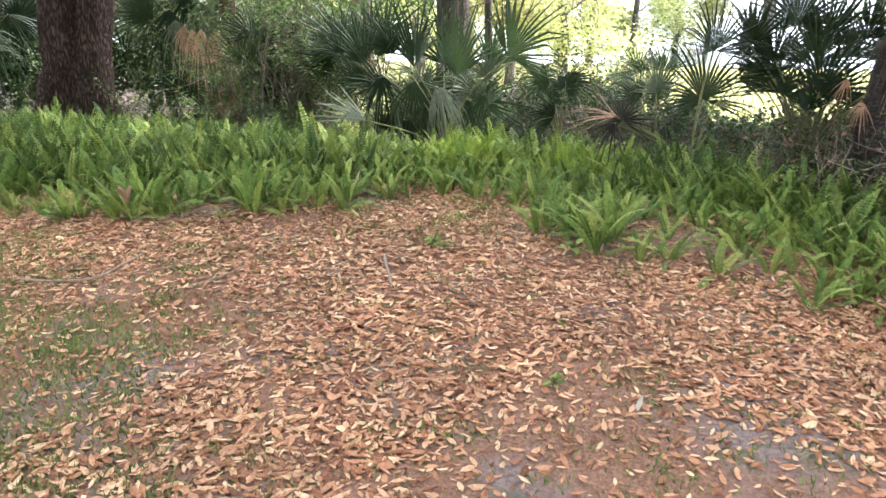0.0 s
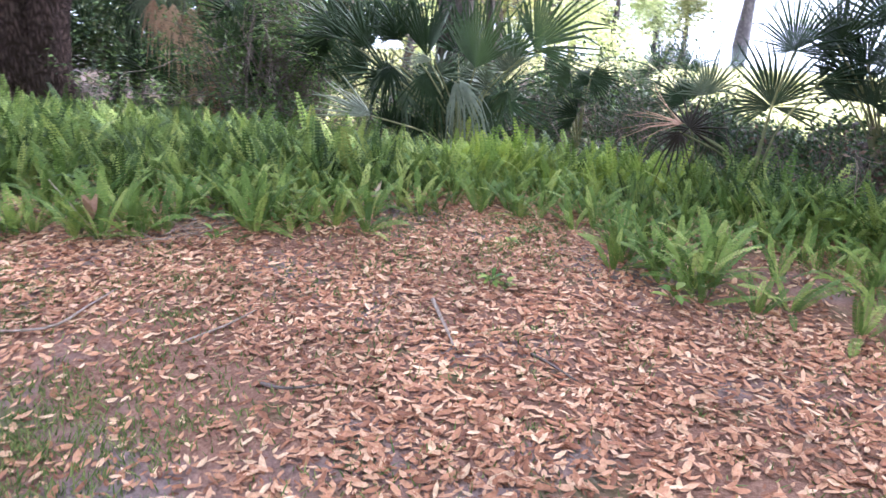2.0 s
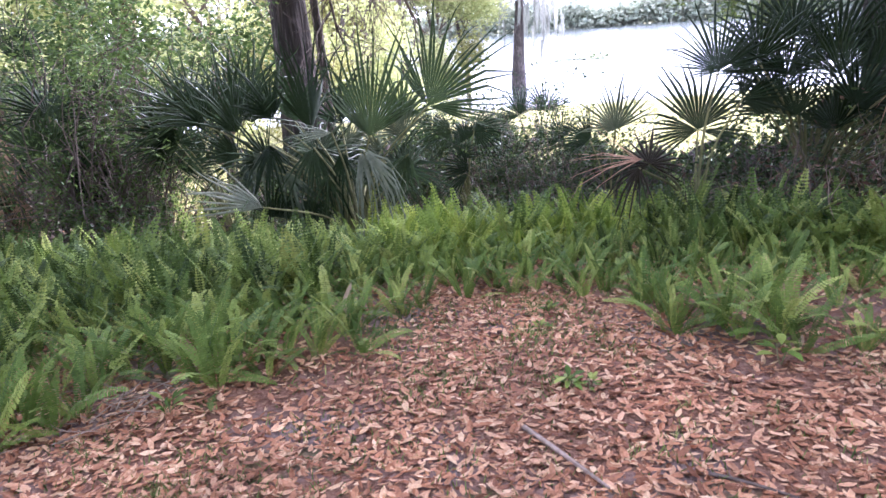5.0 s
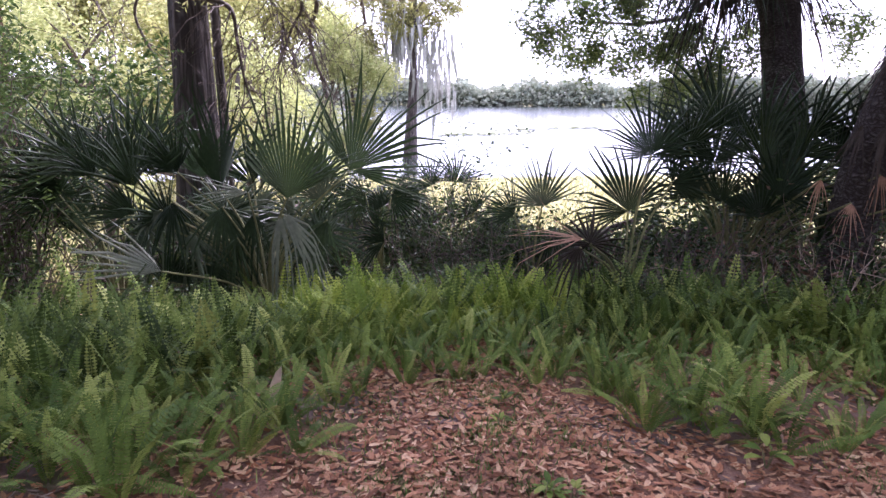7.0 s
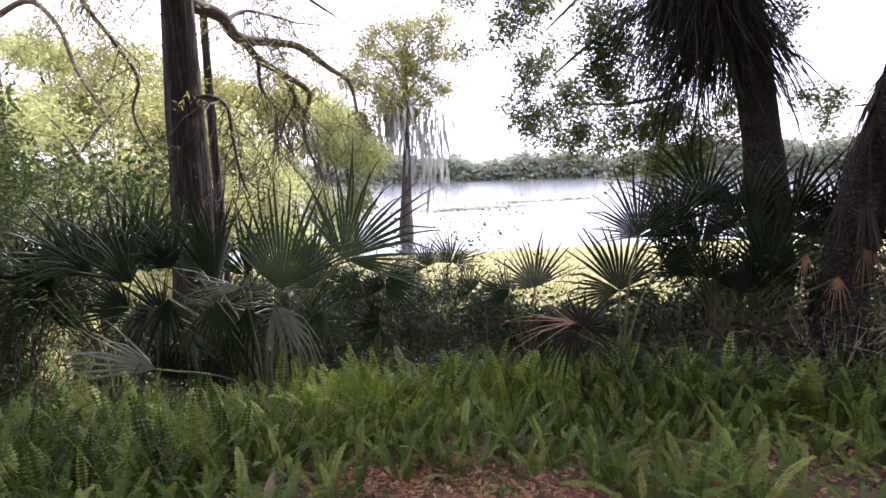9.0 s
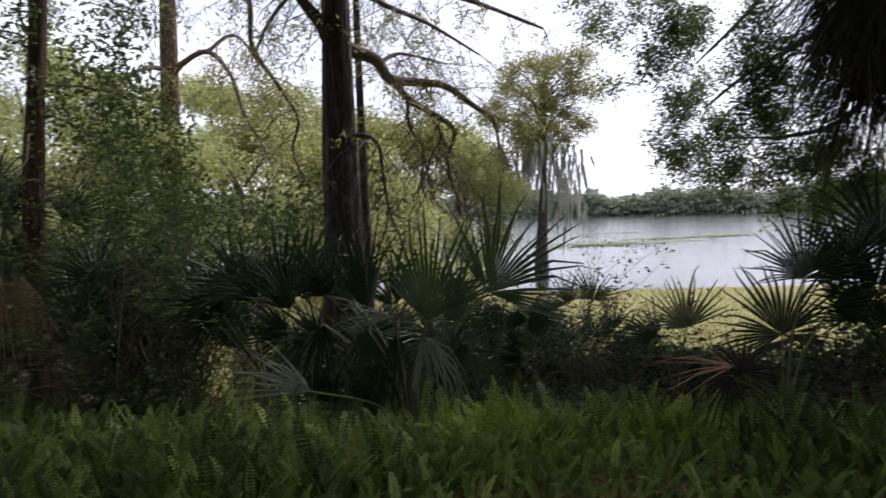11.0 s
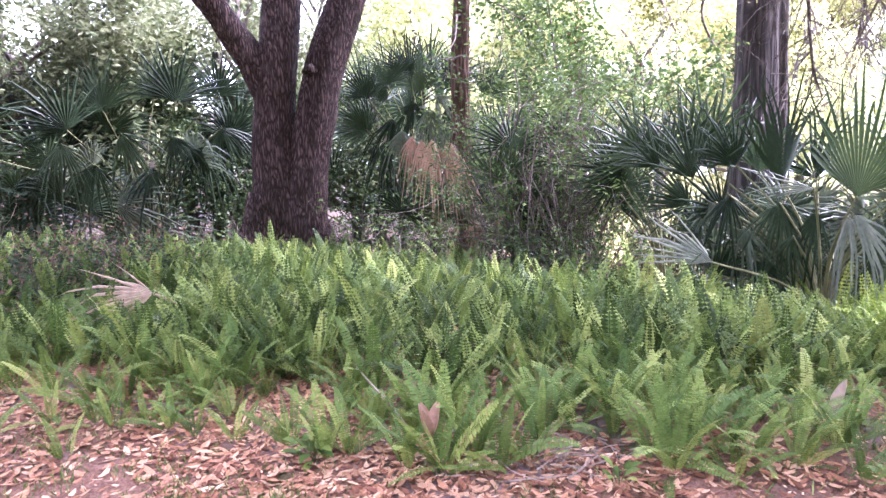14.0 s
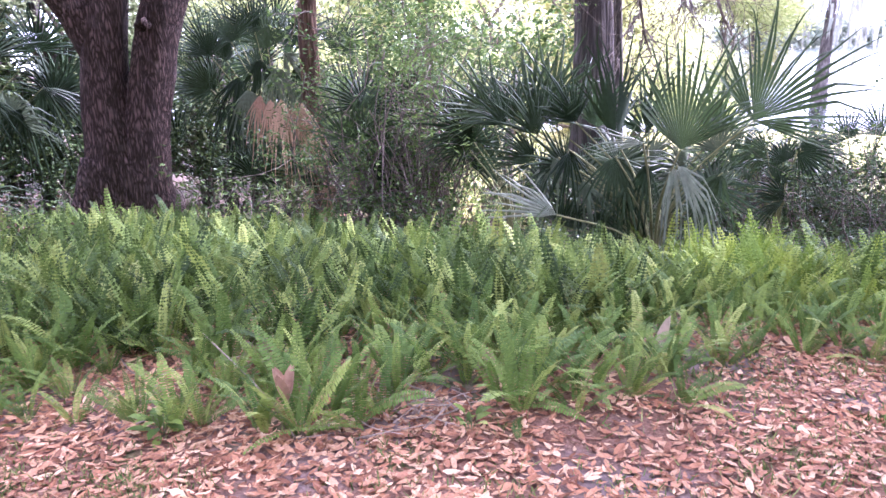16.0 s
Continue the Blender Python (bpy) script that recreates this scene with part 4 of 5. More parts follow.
def build_tall_palms():
    rng = np.random.default_rng(61)
    sp = thing("cabbage_palm", polar(55, 8.5), "cabbage palm with leaning grey trunk and dark hanging fronds", "palm tree")
    stem(sp, "trunk", [polar(55.4, 8.5, -1.0), polar(54.6, 8.5, 1.2), polar(53.5, 8.5, 2.5), polar(52.2, 8.5, 3.7), polar(50.6, 8.5, 4.9)], 0.23, 0.17, M_PALMBARK, 18, 40, 0.1, 3)
    for i in range(120):
        a = 2.4 * i + rng.normal() * 0.3
        u = rng.random()
        top = polar(51.6 - 3.6 * u, 8.4, 3.0 + 1.9 * u) + Vector((math.cos(a) * 0.22, math.sin(a) * 0.22, rng.uniform(-0.15, 0.15)))
        mid = Vector((math.cos(a) * 0.75, math.sin(a) * 0.75, -1.0))
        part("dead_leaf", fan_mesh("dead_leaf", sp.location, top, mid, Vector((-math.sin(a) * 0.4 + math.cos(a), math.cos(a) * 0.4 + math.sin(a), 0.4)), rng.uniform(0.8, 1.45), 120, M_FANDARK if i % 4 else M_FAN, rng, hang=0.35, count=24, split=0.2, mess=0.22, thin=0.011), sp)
    for i in range(16):
        a = 2 * math.pi * i / 16 + rng.normal() * 0.2
        el = rng.uniform(-0.5, 0.9)
        hub = polar(50.4, 8.5, 5.0) + Vector((math.cos(a), math.sin(a), el)).normalized() * rng.uniform(0.8, 1.2)
        part("leaf", fan_mesh("leaf", sp.location, hub, (math.cos(a), math.sin(a), el - 0.5), (-math.cos(a) * 0.4, -math.sin(a) * 0.4, 1), 1.1, 220, M_FAN, rng, sag=0.4, hang=0.3, count=36, split=0.16, mess=0.1), sp)
        g = Geo()
        h = hub - sp.location
        sweep(g, [polar(50.4, 8.5, 4.8) - sp.location, h], [0.025, 0.012], 5)
        part("stalk", g.mesh("stalk", M_STALK), sp)
    lean = far(0.864)
    lp = thing("cabbage_palm", lean(58, 6.6), "leaning shaggy palm trunk hung with old dark fronds", "palm tree")
    stem(lp, "trunk", [lean(58.6, 6.6, -0.7), lean(60.0, 6.6, 0.8), lean(62.2, 6.6, 1.8), lean(65.2, 6.6, 3.0), lean(69, 6.6, 4.6)], 0.16, 0.15, M_PALMBARK, 18, 40, 0.14, 4)
    for i in range(60):
        u = rng.uniform(0.15, 1)
        c = spline([lean(60.0, 6.6, 0.8), lean(62.2, 6.6, 1.8), lean(65.2, 6.6, 3.0), lean(69, 6.6, 4.6)], 21)[int(u * 20)]
        a = rng.uniform(0, 2 * math.pi)
        top = c + Vector((math.cos(a) * 0.17, math.sin(a) * 0.17, 0))
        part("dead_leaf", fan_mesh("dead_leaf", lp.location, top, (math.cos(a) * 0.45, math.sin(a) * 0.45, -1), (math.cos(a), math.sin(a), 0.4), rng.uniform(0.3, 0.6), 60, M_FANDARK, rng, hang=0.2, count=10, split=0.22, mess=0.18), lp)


build_tall_palms()

# ---- leaves that hang into the view over the lake ----
def build_hanging_bough():
    rng = np.random.default_rng(71)
    t = tree_thing("oak_tree", polar(75, 10.5), "live oak at the water with boughs reaching over the bank")
    stem(t, "trunk", [polar(75, 10.5, -1.6), polar(74.5, 10.5, 2), polar(73, 10.4, 4.5), polar(70, 10.2, 7)], 0.32, 0.16, M_OAK, 14, 30, 0.12, 7)
    spots = [(35.5, 4.05), (36.4, 3.52), (35.7, 3.16), (37.6, 2.76), (37.2, 2.47), (38.4, 2.23), (40.7, 2.07), (41.5, 2.2), (39.2, 3.11), (40.8, 3.74), (42.3, 3.28), (42.7, 2.7), (40.0, 2.59), (44.2, 2.32), (44.5, 2.03), (46.4, 1.88), (47.8, 1.73), (49.8, 1.85), (45.6, 2.66), (47.8, 2.35), (49.8, 2.26), (38.8, 4.07), (42.3, 3.99), (44.2, 3.52), (31.4, 4.3), (32.4, 4.2), (46.7, 2.01), (48.5, 2.07), (52, 2.6), (58, 2.4), (56, 3.4), (37.2, 3.9), (41.2, 2.9), (43.6, 3.0), (46.5, 3.2)]
    tg, tips = Geo(), []
    hub = [polar(b, 10 + 0.5 * math.sin(b), z) - t.location for b, z in spots]
    boughs = [[polar(71, 10.2, 6.2), polar(58, 10.2, 5.6), polar(47, 10.2, 5.0), polar(40, 10.1, 4.6), polar(33, 10, 4.6)],
              [polar(58, 10.2, 5.6), polar(51, 10.2, 4.2), polar(46, 10.1, 3.6), polar(42, 10, 3.2), polar(39, 10, 2.8)],
              [polar(54, 10.2, 4.8), polar(52, 10.2, 3.4), polar(48.5, 10.2, 2.6), polar(45, 10.2, 2.4), polar(41, 10, 2.4)],
              [polar(47, 10.2, 5.0), polar(42, 10.1, 4.0), polar(38.5, 10.0, 3.4)]]
    for i, pts in enumerate(boughs):
        stem(t, "limb", pts, 0.09 - 0.015 * i, 0.012, M_TWIG, 8, 24, 0.12, 70 + i)
    for h in hub:
        for _ in range(4):
            s = h + Vector(rng.normal(size=3)) * 0.12
            twig_tree(tg, s, Vector(rng.normal(size=3)) + Vector((0, 0, -0.4)), 0.34, 0.006, 1, rng, 0.4, tips)
    part("twig_spray", tg.mesh("twig_spray", M_TWIG), t, kind="stuff")
    tips = np.array([tuple(q) for q in tips])
    sel = tips[rng.integers(0, len(tips), 34000)] + rng.normal(size=(34000, 3)) * 0.08
    v, f = leaf_cloud(sel, 0.066, 0.028, rng)
    part("foliage", array_mesh("foliage", v, f, M_BOUGH), t, kind="stuff")
    # unseen crown added on the east side to block sun from the clearing
    cs = [polar(rng.uniform(50, 112), rng.uniform(7.5, 15), rng.uniform(6, 11)) - t.location for _ in range(90)]
    v, f = leaf_cloud(blob_points(cs, [1.3] * 90, 30000, rng), 0.28, 0.165, rng)
    part("crown", array_mesh("crown", v, f, M_OAKLEAF), t, kind="stuff")


build_hanging_bough()

# ---- lake shore trees, forest, far bank ----
def build_lake_cypress():
    rng = np.random.default_rng(81)
    at = far(1.317)
    t = tree_thing("cypress_tree", polar(26.6, 39.5, WATER), "bald cypress standing in the lake, hung with Spanish moss")
    stem(t, "trunk", [polar(26.5, 39.5, WATER - 0.7), at(26.6, 30, 0.2), at(26.8, 30, 2.5), at(26.9, 30, 5.5), at(27.0, 30, 7.2)], 0.62, 0.05, M_CYPRESS, 16, 30, 0.1, 2, 0.45)
    spots = [(26.0, 9.6), (24.1, 8.45), (26.8, 8.1), (29.0, 8.9), (30.5, 8.2), (28.6, 6.8), (25.0, 6.9), (26.8, 5.9), (29.9, 6.1), (24.4, 9.4), (28.0, 9.7), (23.2, 7.5), (29.9, 9.8), (23.6, 6.3), (27.5, 7.3), (26.2, 7.2), (28.8, 8.0), (25.3, 7.9), (27.2, 9.0), (24.6, 5.6), (28.4, 5.4), (25.6, 5.0), (22.4, 6.7), (26.6, 4.6), (27.4, 4.9), (26.0, 5.9), (27.6, 6.3), (26.9, 6.8), (25.0, 6.0), (27.0, 7.6)]
    cs = [polar(b, 39.5 + rng.normal() * 0.8, z) - t.location for b, z in spots]
    g = Geo()
    for c in cs:
        z0 = max(1.5, c.z * 0.85)
        sweep(g, spline([Vector((0.1, 0, z0)), (Vector((0, 0, z0)) + c) / 2 + Vector((0, 0, 0.3)), c], 8), taper(0.07, 0.015, 8), 5)
        for _ in range(5):
            twig_tree(g, c, Vector(rng.normal(size=3)) + Vector((0, 0, 0.3)), 0.9, 0.015, 1, rng, 0.1)
    part("branch", g.mesh("branch", M_TWIG), t, kind="stuff")
    v, f = leaf_cloud(blob_points(cs, rng.uniform(0.7, 1.3, len(cs)), 19000, rng, 0.8, 0.1), 0.19, 0.08, rng, droop=0.3)
    part("foliage", array_mesh("foliage", v, f, M_CYPLEAF), t, kind="stuff")
    hangs = [(24.8, 4.6), (25.5, 4.2), (26.2, 4.0), (26.8, 3.8), (27.4, 3.6), (28.0, 3.9), (28.6, 3.2), (29.2, 3.6), (25.2, 3.4), (27.0, 2.6), (28.2, 2.4), (29.2, 2.0), (28.8, 1.6), (27.8, 3.0), (26.0, 3.2), (29.0, 2.8)]
    g = Geo()
    for b, z in hangs:
        c = at(b, 30 + rng.normal() * 0.6, z) - t.location
        for _ in range(16):
            p = c + Vector((rng.normal() * 0.4, rng.normal() * 0.4, rng.normal() * 0.5))
            L, w = rng.uniform(0.7, 2.0), rng.uniform(0.04, 0.1)
            a = rng.uniform(0, 6.28)
            s = Vector((math.cos(a), math.sin(a), 0)) * w
            k = Vector((rng.normal() * 0.06, rng.normal() * 0.06, 0))
            g.add([p - s, p + s, p + s * 0.9 + k - UP * L * 0.5, p - s * 0.9 + k - UP * L * 0.5, p + k * 2 - UP * L], [(0, 1, 2, 3), (3, 2, 4)])
    part("spanish_moss", g.mesh("spanish_moss", M_MOSS), t, "grey hanging Spanish moss", kind="stuff")


build_lake_cypress()


def forest_tree(b, d, top, spread, seed, material, label, count=1500, leaf=0.2):
    rng = np.random.default_rng(seed)
    t = tree_thing("broadleaf_tree", polar(b, d), label, "wood by the lake")
    o = t.location
    g = Geo()
    pts = [(0, 0, -0.3), (rng.normal() * 0.15, rng.normal() * 0.15, top * 0.3), (rng.normal() * 0.3, rng.normal() * 0.3, top * 0.65), (rng.normal() * 0.4, rng.normal() * 0.4, top * 0.92)]
    n = 14
    sweep(g, spline(pts, n), taper(0.1 + top * 0.012, 0.03, n), 8, 0.1, seed)
    part("trunk", g.mesh("trunk", M_CYPRESS, True), t)
    cs, rs = [], []
    bg = Geo()
    for _ in range(13):
        u = rng.uniform(0.18, 1.0)
        a = rng.uniform(0, 6.28)
        r = spread * (1.05 - 0.55 * u) * rng.uniform(0.25, 1)
        c = Vector((math.cos(a) * r, math.sin(a) * r, top * u))
        cs.append(c)
        rs.append(spread * rng.uniform(0.3, 0.5))
        z0 = max(0.3, c.z * 0.75)
        sweep(bg, spline([(0, 0, z0), (c + Vector((0, 0, z0))) / 2 + Vector((0, 0, 0.15)), c], 6), taper(0.05, 0.012, 6), 4)
    part("branch", bg.mesh("branch", M_TWIG), t, kind="stuff")
    v, f = leaf_cloud(blob_points(cs, rs, count, rng, 0.8, 0.15), leaf, leaf * 0.45, rng, droop=0.15)
    part("crown", array_mesh("crown", v, f, material), t, kind="stuff")


def build_forest():
    k = 0
    rng = np.random.default_rng(91)
    for b, d, top in ((-7, 26, 5.2), (-3, 30, 6.0), (1.5, 33, 6.8), (5, 28, 5.6), (8.5, 34, 6.6), (12, 31, 5.2), (15, 27, 4.6), (17.5, 33, 5.2), (20.5, 36, 5.0), (22.5, 40, 4.8), (-12, 24, 5.2), (-17, 22, 5.0), (-22, 20, 5.5), (-27, 19, 5.5), (-33, 18, 5.5), (-39, 18, 6), (-45, 17, 6), (-52, 17, 6), (-60, 17, 7), (3, 20, 3.2), (-6, 17, 3.0), (10, 19, 2.8), (-15, 15, 3.2), (14, 22, 2.6), (-28, 13, 3.5), (-36, 12.5, 3.6), (-44, 12, 3.8)):
        forest_tree(b, d, top + (2.4 if d > 16 else 1.6), 1.7 + 0.04 * d, 200 + k, M_HAZEWOOD if b < -19 else M_SPRING if k % 3 else M_CYPLEAF, "tree in the shaded wood, haze and shade in its grey-green" if b < -19 else "bright spring-green lakeside tree", 12000 if top > 4 else 6500, 0.11 + 0.0024 * d)
        k += 1


build_forest()


def build_shade_woods():
    """Unseen trees added behind the walker to close the clearing and keep it shaded."""
    k = 0
    for b, d in ((92, 15), (106, 19), (118, 14), (132, 18), (145, 13), (158, 18), (172, 14), (186, 19), (198, 14), (212, 18), (226, 14), (240, 18), (254, 14), (268, 17), (282, 13), (294, 17)):
        forest_tree(b, d, 9.5, 4.2, 400 + k, M_OAKLEAF, "broad dark-green tree, unseen, added behind the clearing for shade", 6500, 0.5)
        k += 1


build_shade_woods()


def build_thicket():
    """Dark bushes that close the understory behind the palmettos, the tall western ones added for deep shade."""
    k = 0
    for b, d, top in ((-62, 10.5, 3.2), (-55, 12.6, 3.2), (-48, 13.4, 3.0), (-42, 13.2, 2.8), (-36, 13.0, 2.8), (-31, 13.2, 2.8), (-25, 12.2, 2.6), (-20, 12.6, 2.7), (-16.5, 12.8, 2.5), (-12, 12.6, 2.3), (-50, 13, 4.0), (-44, 13, 3.8), (-38.5, 13, 3.6), (-33, 13, 3.4), (-29, 13, 3.2), (-18, 12.4, 2.9), (-7.5, 11.8, 1.8), (-5.6, 10.2, 1.2), (14, 8.8, 1.0), (20, 9.4, 1.0), (26, 9.6, 0.9), (11.5, 8.4, 1.0), (8.0, 8.9, 0.85), (17, 8.5, 0.95), (23, 8.8, 0.95), (28.5, 8.9, 0.85), (32.5, 8.7, 0.7), (36, 8.3, 0.6), (40, 7.8, 0.5), (47, 7.6, 0.7), (52, 7.4, 0.8), (60, 8.6, 1.9), (66, 8.2, 2.2)):
        forest_tree(b, d, top, 0.75 + 0.25 * top, 600 + k, M_BROADLEAF, "dark leafy bush added to fill the shaded understory", int(1300 + 700 * top), 0.1)
        k += 1


build_thicket()


forest_tree(4.0, 13.5, 2.6, 0.9, 700, M_SPRING, "small yellow-green sapling in the light", 1500, 0.1)
forest_tree(2.6, 9.3, 0.55, 0.4, 701, M_SPRING, "low yellow-green sprouting bush on the bank", 700, 0.06)


def build_far_bank():
    rng = np.random.default_rng(95)
    n = 62000
    b = np.radians(rng.uniform(-30, 105, n))
    d = 284 + rng.gamma(2.0, 7, n)
    prof = 8.3 + 1.3 * np.sin(b * 31) + 1.0 * np.sin(b * 73 + 1) + 0.8 * np.sin(b * 131 + 2) + 2.5 * smooth01(0.72, 0.82, b)
    z = -1.7 + (prof + rng.normal(size=n) * 0.7) * rng.random(n) ** 0.8
    pts = np.stack([d * np.sin(b), d * np.cos(b), z], 1)
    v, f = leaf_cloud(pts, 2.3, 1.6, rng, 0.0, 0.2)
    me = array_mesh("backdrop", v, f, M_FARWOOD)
    tagged(new("backdrop", me), "wood along the far shore of the lake, haze put into its pale colour", "far wood", kind="stuff")
    # lily pads in drifts
    cs = []
    for x, y, sx, sy, c in ((24.0, 45.5, 5.0, 2.2, 420), (34.5, 50.5, 5.5, 1.4, 220), (39.5, 51, 3, 1.0, 110), (30, 46, 5, 1.5, 60), (38, 64, 4, 1.6, 70), (30, 58, 6, 2, 50)):
        cs.append(np.stack([rng.normal(x, sx * 0.55, c), rng.normal(y, sy * 0.55, c)], 1))
    cs = np.concatenate(cs)
    cs = np.array(SPOT) + (cs - np.array(SPOT)) * 1.32
    th = np.linspace(0.25, 2 * math.pi - 0.25, 8)
    ring = np.stack([np.cos(th), np.sin(th)], 1)
    rad = rng.uniform(0.12, 0.3, len(cs))
    rot = rng.uniform(0, 6.28, len(cs))
    V, F = [], []
    for (x, y), r, a in zip(cs, rad, rot):
        i = len(V)
        z = WATER + 0.02 + rng.random() * 0.12
        V.append((x, y, z))
        for u, w in ring:
            V.append((x + r * (u * math.cos(a) - w * math.sin(a)), y + r * (u * math.sin(a) + w * math.cos(a)), z + 0.05 * rng.random()))
        F += [(i, i + 1 + j, i + 2 + j) for j in range(7)]
    me = bpy.data.meshes.new("lily_pads")
    me.from_pydata(V, [], F)
    me.materials.append(M_LILY)
    tagged(new("lily_pads", me), "yellow-green lily pads drifting on the lake", "lily pads", kind="stuff")


build_far_bank()

# ---- ferns ----
EDGE = [(-7.5, 6.0), (-4.5, 5.75), (-3.9, 5.6), (-3.3, 5.68), (-2.85, 5.6), (-2.44, 5.47), (-2.1, 5.55), (-1.9, 5.8), (-1.6, 5.85), (-1.42, 5.6), (-1.15, 5.78), (-0.9, 5.72), (-0.63, 6.0), (-0.2, 6.15), (0.1, 6.15), (0.4, 5.95), (0.68, 5.6), (0.72, 5.2), (0.85, 4.8), (1.1, 4.8), (1.25, 5.2), (1.45, 5.4), (1.75, 5.25), (1.78, 4.7), (1.98, 4.25), (2.2, 3.85), (2.9, 3.2), (4.2, 2.0)]
BACK = [(6.5, 4.0), (4.4, 5.9), (3.0, 6.9), (1.8, 7.7), (0.8, 8.2), (-0.7, 8.7), (-2.0, 9.4), (-3.4, 10.4), (-4.4, 11.2), (-6.0, 11.2), (-7.0, 9.6), (-9.0, 9.0)]
BED = EDGE + BACK


def inside(x, y, poly):
    hit = False
    for (x0, y0), (x1, y1) in zip(poly, poly[1:] + poly[:1]):
        if (y0 > y) != (y1 > y) and x < (x1 - x0) * (y - y0) / (y1 - y0) + x0:
            hit = not hit
    return hit


def edge_distance(x, y):
    best = 99.0
    for (x0, y0), (x1, y1) in zip(EDGE, EDGE[1:]):
        dx, dy = x1 - x0, y1 - y0
        u = max(0, min(1, ((x - x0) * dx + (y - y0) * dy) / (dx * dx + dy * dy)))
        best = min(best, math.hypot(x - x0 - u * dx, y - y0 - u * dy))
    return best


def frond_arrays(length, width, pairs, arch, rng, round_tips=False):
    """A sword-fern frond rising along z from the origin and arching towards +x."""
    V, F = [], []

    def spine(u):
        a = arch * u ** 1.5
        return np.array([length * (0.12 * u + 0.5 * math.sin(a) * u), 0.0, length * u * math.cos(a * 0.62)])

    side = np.array([0, 1.0, 0])
    sp = [spine(0.0)] + [spine(0.10 + 0.90 * (i + 0.5) / pairs) for i in range(pairs)]
    # the rachis, to which every leaflet is joined
    for p in sp:
        V.extend([p - side * 0.002, p + side * 0.002])
    for i in range(pairs):
        F.append((2 * i, 2 * i + 1, 2 * i + 3, 2 * i + 2))
    for i in range(pairs):
        u = 0.10 + 0.90 * (i + 0.5) / pairs
        p, q = sp[i + 1], spine(u + 0.02)
        t = (q - p) / np.linalg.norm(q - p)
        nrm = np.cross(t, side)
        w = width * (min(1, (u + 0.08) * 2.8)) * (1 - max(0, u - 0.66) ** 1.6 * 4.0) * rng.uniform(0.92, 1.06)
        w = max(w, 0.006)
        h = 0.84 * length * 0.9 / pairs
        for s in (1, -1):
            lift = nrm * w * (rng.normal() * 0.1 - 0.14)
            root = 2 * (i + 1) + (1 if s > 0 else 0)
            n = len(V)
            if round_tips:
                V.extend([p + side * s * w * 0.3 - t * h * 0.5, p + side * s * w * 0.85 - t * h * 0.3 + lift * 0.7, p + side * s * w + t * h * 0.35 + lift, p + side * s * w * 0.8 + t * h * 0.62 + lift * 0.6, p + side * s * w * 0.25 + t * h * 0.48])
                f = (root, n, n + 1, n + 2, n + 3, n + 4)
            else:
                V.extend([p + side * s * w * 0.6 - t * h * 0.58, p + side * s * w + t * h * 0.3 + lift, p + side * s * w * 0.55 + t * h * 0.7])
                f = (root, n, n + 1, n + 2)
            F.append(f if s > 0 else f[::-1])
    return np.array(V), F


